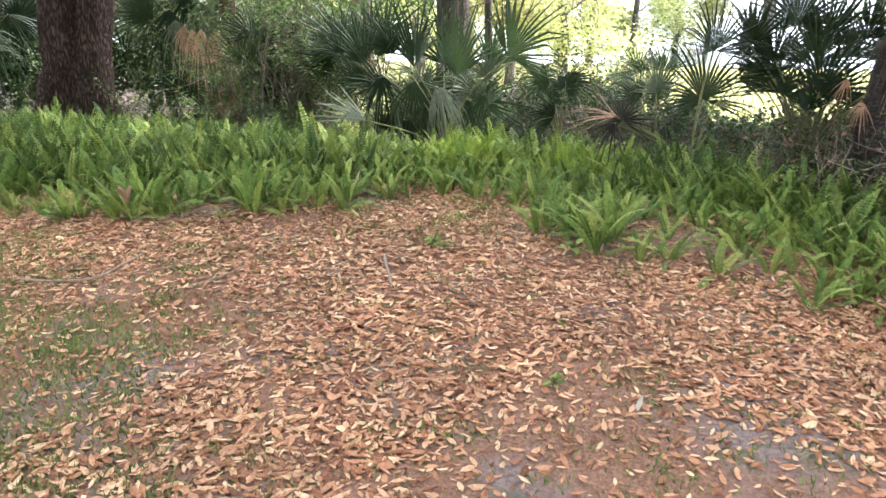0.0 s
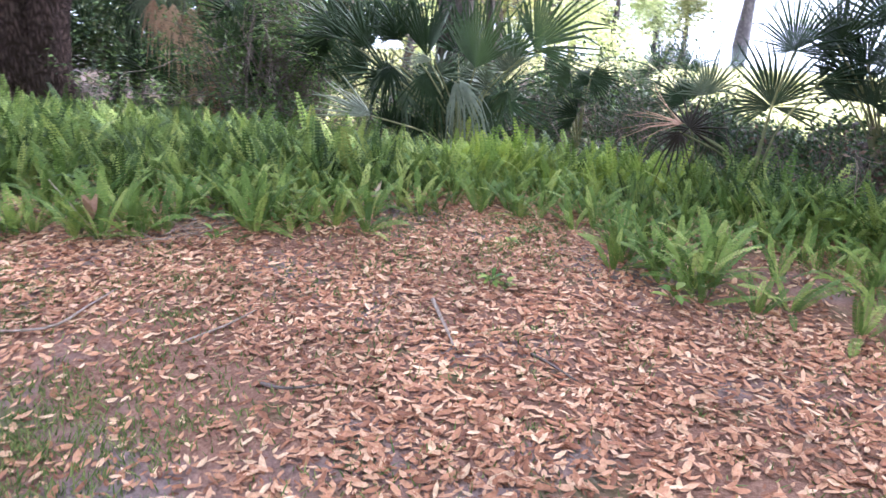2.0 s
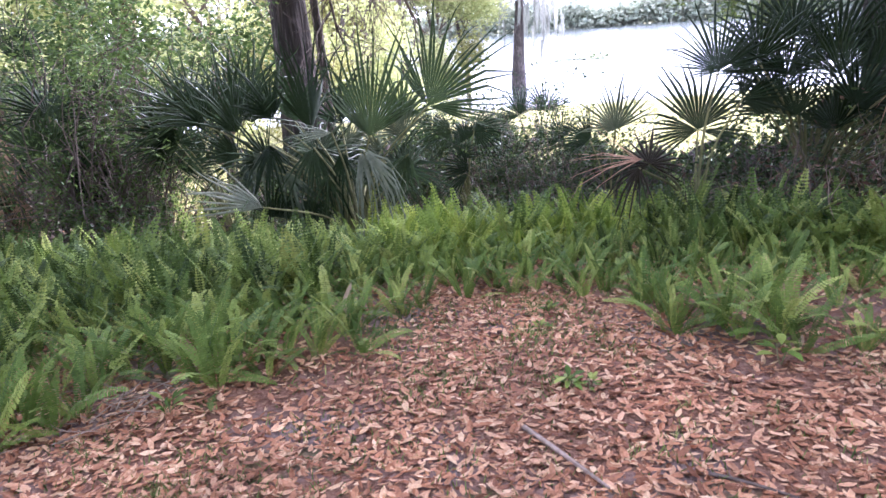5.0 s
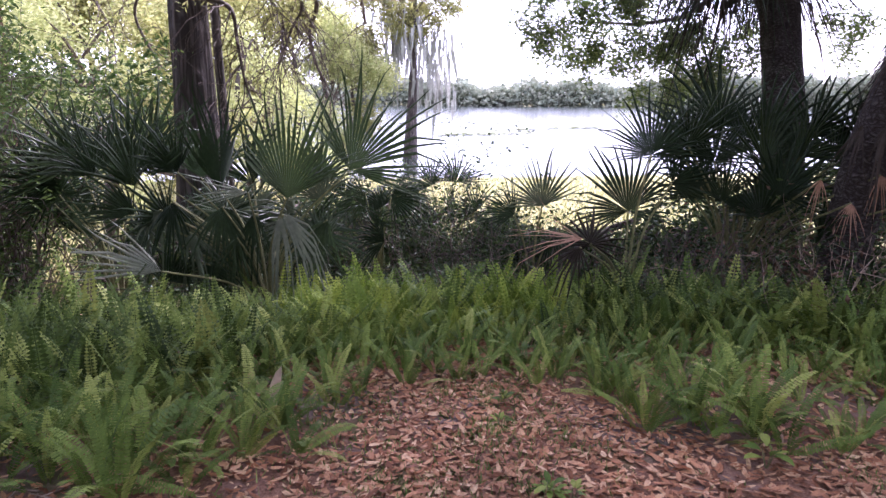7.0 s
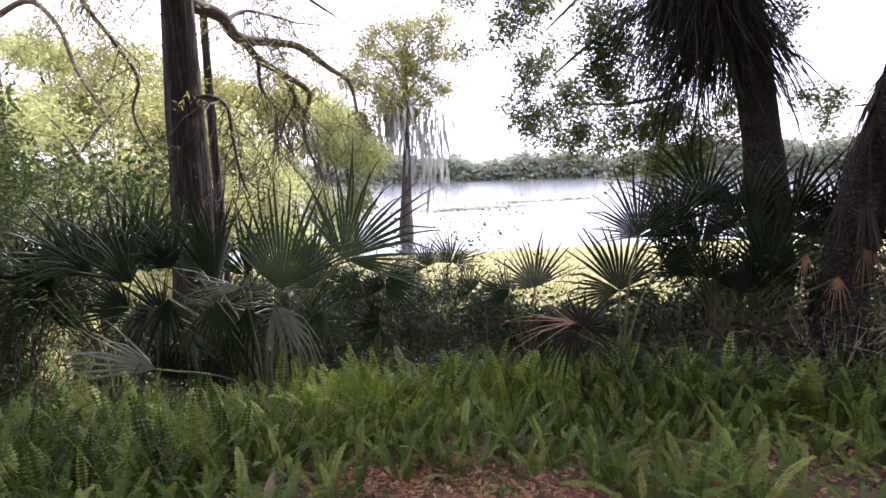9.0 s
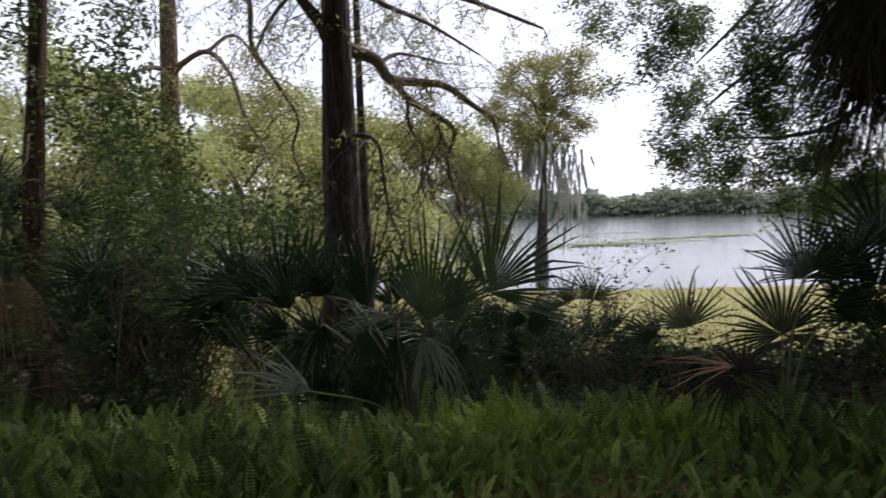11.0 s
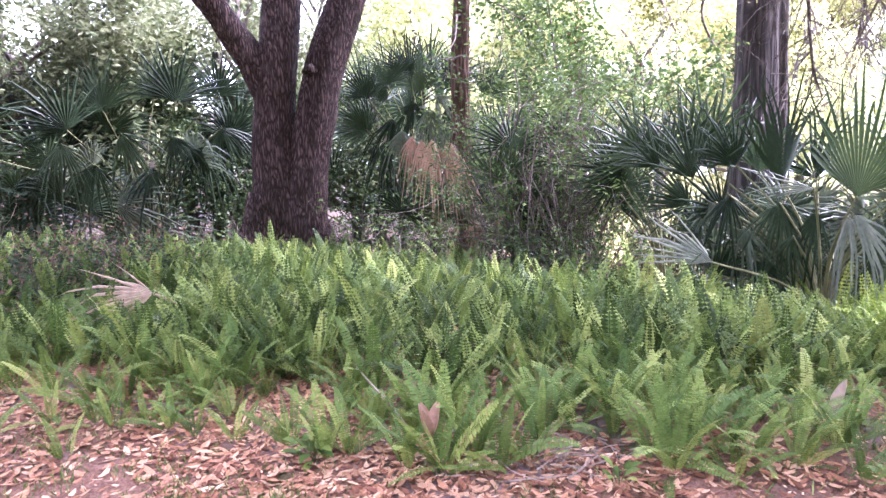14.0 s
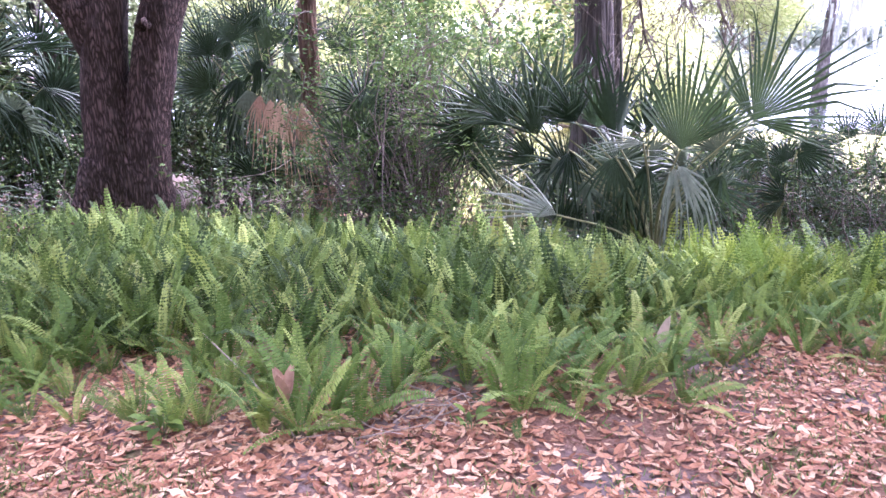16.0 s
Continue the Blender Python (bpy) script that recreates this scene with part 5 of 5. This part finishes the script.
def build_ferns():
    rng = np.random.default_rng(101)
    kinds = []
    for i in range(10):
        V, F = frond_arrays(rng.uniform(0.36, 0.5), rng.uniform(0.034, 0.045), 28, rng.uniform(0.1, 1.15), rng, True)
        me = bpy.data.meshes.new("frond")
        me.from_pydata(V.tolist(), [], F)
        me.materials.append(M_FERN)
        kinds.append(me)
    cheap = [frond_arrays(rng.uniform(0.36, 0.52), rng.uniform(0.038, 0.048), 19, rng.uniform(0.1, 1.3), rng) for _ in range(10)]
    near, bed = [], []
    taken, count = np.zeros((4000, 2)), 0
    tries = 0
    while tries < 24000 and len(near) + len(bed) < 3300:
        tries += 1
        x, y = rng.uniform(-9, 6), rng.uniform(2.2, 11.4)
        if not inside(x, y, BED):
            continue
        if ((x + 2.85) / 0.6) ** 2 + ((y - 6.07) / 0.22) ** 2 < 1 and rng.random() < 0.8:
            continue
        e = edge_distance(x, y)
        gap = 0.13 if e < 1.2 else 0.165 if e < 3 else 0.2
        if e < 0.55 and rng.random() < (0.75 if x < -2.1 else 0.35) * (1 - 0.6 * e):
            continue
        if count and ((taken[:count, 0] - x) ** 2 + (taken[:count, 1] - y) ** 2).min() < gap * gap:
            continue
        taken[count] = x, y
        count += 1
        (near if e < 0.62 and -4.6 < x < 2.6 and len(near) < 240 else bed).append((x, y))
    # stragglers out on the leaves
    for x, y in ((-3.95, 5.4), (-3.29, 5.68), (-3.02, 5.66), (-2.81, 5.56), (-2.44, 5.52), (-2.3, 5.51), (-2.19, 5.66), (-1.98, 5.65), (-1.42, 5.61), (-1.31, 5.75), (-1.1, 5.76), (-0.97, 5.71), (-0.75, 5.9), (-3.64, 5.99), (-2.7, 5.87), (-0.42, 6.06), (-3.5, 5.7), (-1.2, 5.6), (-0.75, 5.66), (0.65, 5.15), (0.98, 4.72), (1.22, 4.62), (1.62, 4.42), (1.95, 3.95), (-4.3, 5.3), (0.78, 5.55), (1.02, 4.88), (0.88, 5.1), (1.5, 5.0), (1.4, 4.65)):
        near.append((x, y))

    def fronds(x, y):
        big = 0.8 + 0.34 * noise.noise(Vector((x * 0.9, y * 0.9, 3.3))) + rng.normal() * 0.1
        e = edge_distance(x, y)
        if e < 0.5:
            big *= 0.72
        if math.hypot(x - 0.98, y - 4.92) < 0.22:
            big *= 1.2
        n = int(rng.integers(6, 10) if e < 0.3 else rng.integers(9, 14))
        a0 = rng.uniform(0, 6.28)
        for k in range(n):
            a = a0 + k * 2.4 + rng.normal() * 0.3
            lean = abs(rng.normal()) * 0.42
            off = 0.03 * rng.random()
            yield (int(rng.integers(0, 10)), Matrix.Translation((math.cos(a) * off, math.sin(a) * off, -0.01)) @ Matrix.Rotation(a, 4, "Z") @ Matrix.Rotation(lean, 4, "Y") @ Matrix.Rotation(rng.normal() * 0.35, 4, "Z") @ Matrix.Scale(max(0.45, big * rng.uniform(0.7, 1.15)), 4))

    for x, y in near:
        f = thing("sword_fern", (x, y, gz(x, y)), "bright green sword fern at the edge of the dry leaves", "fern", "sword ferns")
        for k, m in fronds(x, y):
            o = part("frond", kinds[k], f)
            o.matrix_local = m
    def joined(name, spots, material, label):
        VV, FF, n = [], [], 0
        for x, y in spots:
            base = Matrix.Translation((x, y, gz(x, y)))
            for k, m in fronds(x, y):
                M = np.array(base @ m)
                V, F = cheap[k]
                VV.append(V @ M[:3, :3].T + M[:3, 3])
                FF.extend([tuple(n + q for q in f) for f in F])
                n += len(V)
        me = bpy.data.meshes.new(name)
        me.from_pydata(np.concatenate(VV).tolist(), [], FF)
        me.materials.append(material)
        tagged(new(name, me), label, "ferns", kind="stuff")

    def young(x, y):
        return -0.2 < x < 1.7 and y > 6.9 - 0.2 * x and noise.noise(Vector((2 * x, 2 * y, 1.0))) > -0.3

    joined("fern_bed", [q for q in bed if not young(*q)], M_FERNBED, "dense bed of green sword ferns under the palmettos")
    joined("young_ferns", [q for q in bed if young(*q)], M_FERNLIME, "patch of bright lime-green young ferns")


build_ferns()

# ---- brush and undergrowth ----
def build_brush():
    rng = np.random.default_rng(111)
    # viny shrub between the oak and the palmettos
    sh = thing("viny_shrub", polar(-4, 7.5), "airy green shrub tangled with bare vines", "shrub")
    g, tips = Geo(), []
    for _ in range(60):
        b, d = rng.uniform(-8.5, -1.0), rng.uniform(7.3, 8.6)
        s = polar(b, d) - sh.location
        twig_tree(g, s, Vector((rng.normal() * 0.3, rng.normal() * 0.3, 1.3)), rng.uniform(1.0, 1.8), 0.012, 2, rng, -0.1, tips)
    for _ in range(110):
        b = rng.uniform(-9, 0)
        s = polar(b, rng.uniform(7.0, 8.2)) - sh.location
        e = s + Vector((rng.normal() * 0.4, rng.normal() * 0.2, rng.uniform(0.8, 2.1)))
        m = (s + e) / 2 + Vector(rng.normal(size=3)) * 0.22
        sweep(g, spline([s, m, e], 9), [0.006] * 9, 4)
    part("stem_tangle", g.mesh("stem_tangle", M_TWIG), sh, kind="stuff")
    tips = np.array([tuple(t) for t in tips])
    sel = tips[rng.integers(0, len(tips), 16000)] + rng.normal(size=(16000, 3)) * 0.07
    v, f = leaf_cloud(sel, 0.068, 0.024, rng)
    part("foliage", array_mesh("foliage", v, f, M_VINE), sh, kind="stuff")
    # vine-covered hump against the lake
    for b, d, z, r, n in ((31.6, 7.5, 0.78, 0.24, 2200), (27, 8.6, 0.2, 0.45, 900), (34, 8.0, 0.1, 0.4, 700), (22.5, 7.9, 0.25, 0.45, 900), (18, 8.2, 0.2, 0.4, 700), (58, 5.8, 0.45, 0.45, 1100), (53, 5.9, 0.4, 0.4, 900), (64, 5.6, 0.5, 0.5, 1100), (48.5, 6.0, 0.25, 0.3, 500), (-43, 6.9, 0.35, 0.5, 1100), (-38, 6.8, 0.3, 0.4, 800), (-48, 7.2, 0.5, 0.55, 1100), (-41, 6.3, 0.42, 0.45, 900), (-45, 6.3, 0.4, 0.5, 900), (-36.5, 6.4, 0.25, 0.35, 600)):
        bush = thing("bramble", polar(b, d), "low tangled bramble with small green leaves", "shrub", "brambles")
        top = z - bush.location.z
        g, tips = Geo(), []
        for _ in range(int(18 + 30 * r)):
            s = Vector((rng.normal() * r * 0.7, rng.normal() * r * 0.5, -0.02))
            twig_tree(g, s, Vector((rng.normal() * 0.5, rng.normal() * 0.5, 1.2)), max(0.25, top * rng.uniform(0.6, 1.2)), 0.006, 1, rng, 0.05, tips)
        part("stem_tangle", g.mesh("stem_tangle", M_TWIG if rng.random() < 0.5 else M_DRYTWIG), bush, kind="stuff")
        tips = np.array([tuple(t) for t in tips])
        sel = tips[rng.integers(0, len(tips), n)] + rng.normal(size=(n, 3)) * 0.06
        if b < 0 or b > 52:
            v, f = leaf_cloud(sel[::2] + rng.normal(size=(len(sel[::2]), 3)) * 0.1, 0.055, 0.026, rng, droop=0.4)
            part("withered_foliage", array_mesh("withered_foliage", v, f, M_DEADLEAF), bush, "withered brown leaves", kind="stuff")
        v, f = leaf_cloud(sel, 0.05, 0.028, rng)
        part("foliage", array_mesh("foliage", v, f, M_BROADLEAF), bush, kind="stuff")
    # dead sticks and stalks under the palms
    g = Geo()
    for _ in range(700):
        b = rng.uniform(-50, 66)
        d = rng.uniform(9.8, 12.0) if b < -9 else rng.uniform(7.2, 10.0) if b < 30 else rng.uniform(5.2, 7.8)
        s = polar(b, d)
        e = s + Vector((rng.normal() * 0.22, rng.normal() * 0.22, rng.uniform(0.25, 0.85)))
        sweep(g, spline([s - UP * 0.02, (s + e) / 2 + Vector(rng.normal(size=3)) * 0.06, e], 5), [0.006, 0.006, 0.005, 0.004, 0.003], 4, 0, 0, False)
    tagged(new("dead_stalks", g.mesh("dead_stalks", M_TWIG)), "thin dead stalks standing under the palmettos", "stalks", kind="stuff")
    # small leaves of the undergrowth
    n = 78000
    b = np.radians(rng.uniform(-65, 70, n))
    d = 6.3 + 6.2 * rng.random(n)
    x, y = SPOT[0] + d * np.sin(b), SPOT[1] + d * np.cos(b)
    keep = ((b > -0.14) | (d > 9.9)) & (np.sin(3.1 * x + 1) * np.cos(2.7 * y) > -0.35) & ~((b > -0.005) & (b < 0.1))
    x, y, b, d = x[keep], y[keep], b[keep], d[keep]
    tall = np.where(b < 0.02, np.where(d > 8.8, 1.5, 0.6), np.where(b < 0.4, np.where(d > 7.4, 0.7, 0.3), np.where(b > 0.8, 1.0, 0.4)))
    z = height(x, y) + rng.random(len(x)) ** 1.5 * tall
    v, f = leaf_cloud(np.stack([x, y, z], 1), 0.07, 0.035, rng)
    tagged(new("undergrowth", array_mesh("undergrowth", v, f, M_BROADLEAF)), "low leafy undergrowth in the shade of the palms", "undergrowth", kind="stuff")


build_brush()

# ---- leaf litter, grass, sticks ----
def build_litter():
    rng = np.random.default_rng(121)
    n, m, k = 95000, 62000, 26000
    x, y = rng.uniform(-5.8, 4.0, n), rng.uniform(1.6, 7.4, n)
    a, r = rng.uniform(0, 2 * math.pi, m), 6.5 * np.sqrt(rng.random(m)) + rng.normal(size=m) * 0.6
    a2, r2 = rng.uniform(0, 2 * math.pi, k), 14 * np.sqrt(rng.random(k))
    fade = rng.random(n) < smooth01(1.6, 3.0, y) * smooth01(-5.8, -4.6, x) * smooth01(4.0, 3.0, x)
    x = np.concatenate([x[fade], r * np.cos(a) - 0.8, r2 * np.cos(a2) - 1])
    y = np.concatenate([y[fade], r * np.sin(a) + 0.6, r2 * np.sin(a2) + 2.0])
    n = len(x)
    bare = np.sin(1.7 * x + 0.9 * y + 1.0) * np.cos(1.3 * y - 0.7 * x + 0.4) + 0.35 * np.sin(5.3 * x + 1.2) * np.cos(4.7 * y + 0.5)
    keep = rng.random(n) < np.where(bare > 0.5, 0.28, np.where(bare > 0.25, 0.62, 1.0))
    x, y = x[keep], y[keep]
    n = len(x)
    L = 0.026 + 0.046 * rng.random(n) ** 1.3
    W = L * rng.uniform(0.26, 0.42, n)
    a = rng.uniform(0, 6.28, n)
    tilt, roll = rng.normal(size=n) * 0.15, rng.normal(size=n) * 0.2
    curl = rng.uniform(-0.2, 0.4, n) * W
    ends = rng.uniform(-0.05, 0.13, n) * L
    loc = np.array([(-0.5, 0, 0), (-0.22, 0.42, 0), (0.2, 0.5, 0), (0.5, 0, 0), (0.2, -0.5, 0), (-0.22, -0.42, 0), (-0.2, 0, -1), (0.2, 0, -1)])
    P = np.zeros((n, 8, 3))
    P[:, :, 0] = loc[:, 0] * L[:, None]
    P[:, :, 1] = loc[:, 1] * W[:, None]
    P[:, :, 2] = loc[:, 2] * curl[:, None] + (np.abs(loc[:, 0]) > 0.4) * ends[:, None]
    P[:, :, 2] += P[:, :, 0] * tilt[:, None] + P[:, :, 1] * roll[:, None]
    ca, sa = np.cos(a)[:, None], np.sin(a)[:, None]
    X = P[:, :, 0] * ca - P[:, :, 1] * sa + x[:, None]
    Y = P[:, :, 0] * sa + P[:, :, 1] * ca + y[:, None]
    Z = P[:, :, 2]
    Z = Z - Z.min(1)[:, None] + height(x, y)[:, None] + rng.random(n)[:, None] * 0.014
    V = np.stack([X, Y, Z], 2).reshape(-1, 3)
    b = (np.arange(n) * 8)[:, None]
    F = [tuple(q) for q in np.concatenate([b + [0, 6, 1], b + [0, 5, 6], b + [7, 3, 2], b + [7, 4, 3]], 0).tolist()]
    F += [tuple(q) for q in np.concatenate([b + [6, 7, 2, 1], b + [5, 4, 7, 6]], 0).tolist()]
    me = bpy.data.meshes.new("leaf_litter")
    me.from_pydata(V.tolist(), [], F)
    me.materials.append(M_LITTER)
    tagged(new("leaf_litter", me), "dry tan oak leaves covering the clearing", "leaf litter", kind="stuff")


def build_grass():
    rng = np.random.default_rng(131)

    def blades(name, pts, h, w, material, label):
        n = len(pts)
        a = rng.uniform(0, 6.28, n)
        lean = rng.normal(size=(n, 2)) * 0.55
        H = h * rng.uniform(0.5, 1.3, n)
        s = np.stack([np.cos(a), np.sin(a), np.zeros(n)], 1) * w / 2
        top = np.stack([lean[:, 0] * H, lean[:, 1] * H, H], 1)
        V = np.stack([pts - s, pts + s, pts + top * 0.55 + s * 0.7 + [0, 0, 0], pts + top * 0.55 - s * 0.7, pts + top], 1).reshape(-1, 3)
        b = (np.arange(n) * 5)[:, None]
        F = [tuple(q) for q in (b + [0, 1, 2, 3]).tolist()] + [tuple(q) for q in (b + [3, 2, 4]).tolist()]
        me = bpy.data.meshes.new(name)
        me.from_pydata(V.tolist(), [], F)
        me.materials.append(material)
        tagged(new(name, me), label, "grass", kind="stuff")

    tufts = []
    while len(tufts) < 3200:
        x, y = rng.uniform(-5, 2.2), rng.uniform(2.2, 6.2)
        want = 0.12 + 0.9 * float(smooth01(-0.2, -2.4, x + 0.25 * (y - 2))) * float(smooth01(5.6, 4.0, y))
        want *= 0.4 + 0.9 * (noise.noise(Vector((x * 1.3, y * 1.3, 0.5))) + 0.4)
        if rng.random() < want:
            tufts.append((x, y))
    pts = []
    for x, y in tufts:
        c = int(rng.integers(6, 26))
        q = rng.normal(size=(c, 2)) * rng.uniform(0.03, 0.1) + [x, y]
        pts.append(np.stack([q[:, 0], q[:, 1], height(q[:, 0], q[:, 1])], 1))
    for x, y, c in ((-0.08, 5.0, 90), (0.1, 5.5, 90), (0.25, 5.75, 120), (0.35, 5.9, 120), (0.12, 6.0, 120), (-0.05, 5.4, 60), (0.3, 5.4, 70), (-1.9, 5.35, 60), (-2.8, 5.2, 90), (-3.3, 5.2, 90), (0.8, 2.6, 50), (-0.15, 5.2, 40)):
        q = rng.normal(size=(c, 2)) * 0.07 + [x, y]
        pts.append(np.stack([q[:, 0], q[:, 1], height(q[:, 0], q[:, 1])], 1))
    blades("grass", np.concatenate(pts), 0.035, 0.006, M_GRASS, "thin green grass and weeds among the dry leaves")
    n = 26000
    b = np.radians(rng.uniform(-2, 60, n))
    d = 8.6 + 21 * rng.random(n) ** 1.3
    x, y = SPOT[0] + d * np.sin(b), SPOT[1] + d * np.cos(b)
    z = height(x, y)
    ok = z > WATER - 0.05
    blades("bank_grass", np.stack([x, y, z], 1)[ok], 0.16, 0.022, M_BANK, "yellow-green grass on the lake bank")


def stick(name, pts, r, label, material=None, seed=0):
    pts = [Vector((x, y, gz(x, y) + z)) for x, y, z in pts]
    o = thing(name, pts[0], label, "stick", "fallen sticks")
    g = Geo()
    sweep(g, spline([p - pts[0] for p in pts], 16), taper(r, r * 0.5, 16), 6, 0.25, seed)
    part("wood", g.mesh("wood", material or M_DRYTWIG, True), o)


def build_small_things():
    rng = np.random.default_rng(141)
    stick("fallen_stick", [(-0.36, 4.72, 0.015), (-0.33, 4.55, 0.02), (-0.3, 4.4, 0.018), (-0.28, 4.27, 0.02)], 0.011, "short weathered stick lying on dry leaves", seed=1)
    stick("fallen_branch", [(-2.5, 4.38, 0.015), (-2.25, 4.36, 0.025), (-2.05, 4.42, 0.02), (-1.97, 4.6, 0.03), (-1.92, 4.8, 0.02)], 0.008, "long thin grey branch lying on the leaves", seed=2)
    stick("fallen_branch", [(-2.95, 6.3, 0.16), (-2.78, 6.02, 0.2), (-2.62, 5.85, 0.15), (-2.52, 5.72, 0.13), (-2.4, 5.6, 0.07), (-2.3, 5.45, 0.02)], 0.005, "bare grey branch fallen across the ferns", seed=3)
    stick("fallen_stick", [(-1.05, 4.0, 0.015), (-0.95, 3.95, 0.02), (-0.8, 3.97, 0.015)], 0.008, "dark twig on the ground", M_TWIG, seed=4)
    stick("fallen_stick", [(0.05, 4.2, 0.015), (0.12, 4.1, 0.02), (0.2, 3.98, 0.015)], 0.008, "dark curved twig on the ground", M_TWIG, seed=5)
    stick("fallen_stick", [(-1.45, 4.3, 0.015), (-1.3, 4.45, 0.02), (-1.2, 4.6, 0.02)], 0.006, "thin pale twig on the ground", seed=6)
    # heap of grey twigs at the fern edge
    for cx, cy, k, sp in ((-1.75, 5.7, 34, 0.3), (-2.8, 6.05, 40, 0.5), (-2.1, 5.75, 18, 0.3), (-1.95, 6.4, 24, 0.4), (-2.6, 6.3, 20, 0.4)):
        heap = thing("twig_heap", (cx, cy, gz(cx, cy)), "small heap of dry grey twigs among the ferns", "twigs", "twig heaps")
        for _ in range(k):
            g = Geo()
            p = Vector((rng.normal() * sp * 0.5, rng.normal() * sp * 0.4, rng.uniform(0.01, 0.05)))
            a = rng.uniform(0, 6.28)
            d = Vector((math.cos(a), math.sin(a), rng.normal() * 0.2)) * rng.uniform(0.1, 0.32)
            sweep(g, spline([p - d / 2, p + Vector(rng.normal(size=3)) * 0.02, p + d / 2], 6), taper(0.004, 0.0015, 6), 4)
            part("twig", g.mesh("twig", M_DRYTWIG), heap)

    def dry_leaf(x, y, z, size, count, label, material):
        o = thing("dry_leaf", (x, y, gz(x, y)), label, "dry leaf")
        for i in range(count):
            g = Geo()
            a = 2.2 * i + rng.uniform(0, 1)
            d = Vector((math.cos(a) * 0.5, math.sin(a) * 0.5, 0.8)).normalized()
            s = d.cross(UP).normalized()
            nrm = s.cross(d)
            vs = []
            for k in range(7):
                u = k / 6
                w = size * 0.19 * math.sin(math.pi * min(1, u * 0.96 + 0.04)) ** 0.8
                c = Vector((0, 0, z)) + d * size * u + nrm * size * 0.22 * u * u
                vs += [c - s * w + nrm * w * 0.5, c, c + s * w + nrm * w * 0.5]
            fs = []
            for k in range(6):
                q = 3 * k
                fs += [(q, q + 1, q + 4, q + 3), (q + 1, q + 2, q + 5, q + 4)]
            g.add(vs, fs)
            part("blade", g.mesh("blade", material, True), o)

    dry_leaf(-0.74, 6.1, 0.02, 0.2, 1, "large tan dead leaf caught among the ferns", M_FANTAN)
    dry_leaf(-2.36, 5.6, 0.1, 0.15, 5, "cluster of orange-brown dead leaves at the fern edge", M_FANBROWN)
    dry_leaf(0.81, 3.02, 0.01, 0.07, 1, "pale greenish fallen leaf on the litter", M_LOG)
    dry_leaf(1.0, 4.75, 0.01, 0.06, 1, "yellow-tan fallen leaf beside the ferns", M_FANTAN)
    # dead tan frond lying in the ferns
    o = thing("dead_frond", polar(-38.9, 4.75), "pale tan dead palm frond lying in the ferns", "palm frond")
    hub = polar(-36.6, 4.75, 0.33)
    part("blade", fan_mesh("blade", o.location, hub, (-0.85, -0.3, 0.05), (0.15, -0.75, 0.65), 0.66, 95, M_FANTAN, rng, count=11, sag=0.3, cup=0.25, split=0.3, mess=0.14), o)
    g = Geo()
    sweep(g, spline([hub - o.location, hub - o.location + Vector((0.14, 0.08, -0.1)), hub - o.location + Vector((0.26, 0.14, -0.28))], 8), taper(0.012, 0.008, 8), 6)
    part("stalk", g.mesh("stalk", M_FANTAN), o)


def build_weeds():
    rng = np.random.default_rng(151)
    g = Geo()
    rows = [(0.0, 0.003, 0.0), (0.25, 0.16, 0.05), (0.55, 0.22, 0.06), (0.8, 0.14, 0.02), (1.0, 0.003, -0.06)]
    vs = []
    for u, w, z in rows:
        vs += [(u, -w, z + 0.04 * (w > 0.1)), (u, 0.0, z), (u, w, z + 0.04 * (w > 0.1))]
    fs = []
    for i in range(4):
        a = 3 * i
        fs += [(a, a + 1, a + 4, a + 3), (a + 1, a + 2, a + 5, a + 4)]
    g.add(vs, fs)
    me = g.mesh("leaf", M_FERN, True)
    for x, y, n, size in ((-0.05, 4.92, 22, 0.058), (0.02, 4.87, 14, 0.045), (0.12, 5.5, 12, 0.05), (0.28, 5.72, 14, 0.055), (-2.86, 5.55, 16, 0.11), (-1.62, 5.5, 10, 0.08), (0.82, 4.68, 8, 0.09), (0.5, 3.2, 12, 0.045)):
        w = thing("weed", (x, y, gz(x, y)), "small leafy green weed growing through dry leaves", "weed", "weeds")
        for k in range(n):
            a = 2.4 * k + rng.normal() * 0.3
            o = part("leaf", me, w)
            up = size * rng.uniform(0.1, 0.9)
            o.matrix_local = Matrix.Translation((math.cos(a) * size * 0.25, math.sin(a) * size * 0.25, up)) @ Matrix.Rotation(a, 4, "Z") @ Matrix.Rotation(-rng.uniform(-0.2, 0.9), 4, "Y") @ Matrix.Scale(size * rng.uniform(0.6, 1.1), 4)
        st = Geo()
        for k in range(4):
            a = 1.6 * k
            sweep(st, [(0, 0, -0.01), (math.cos(a) * size * 0.2, math.sin(a) * size * 0.2, size * 0.45), (math.cos(a) * size * 0.3, math.sin(a) * size * 0.3, size * 0.9)], [0.0025, 0.002, 0.0015], 4)
        part("stem", st.mesh("stem", M_STALK), w)


build_weeds()
build_litter()
build_grass()
build_small_things()
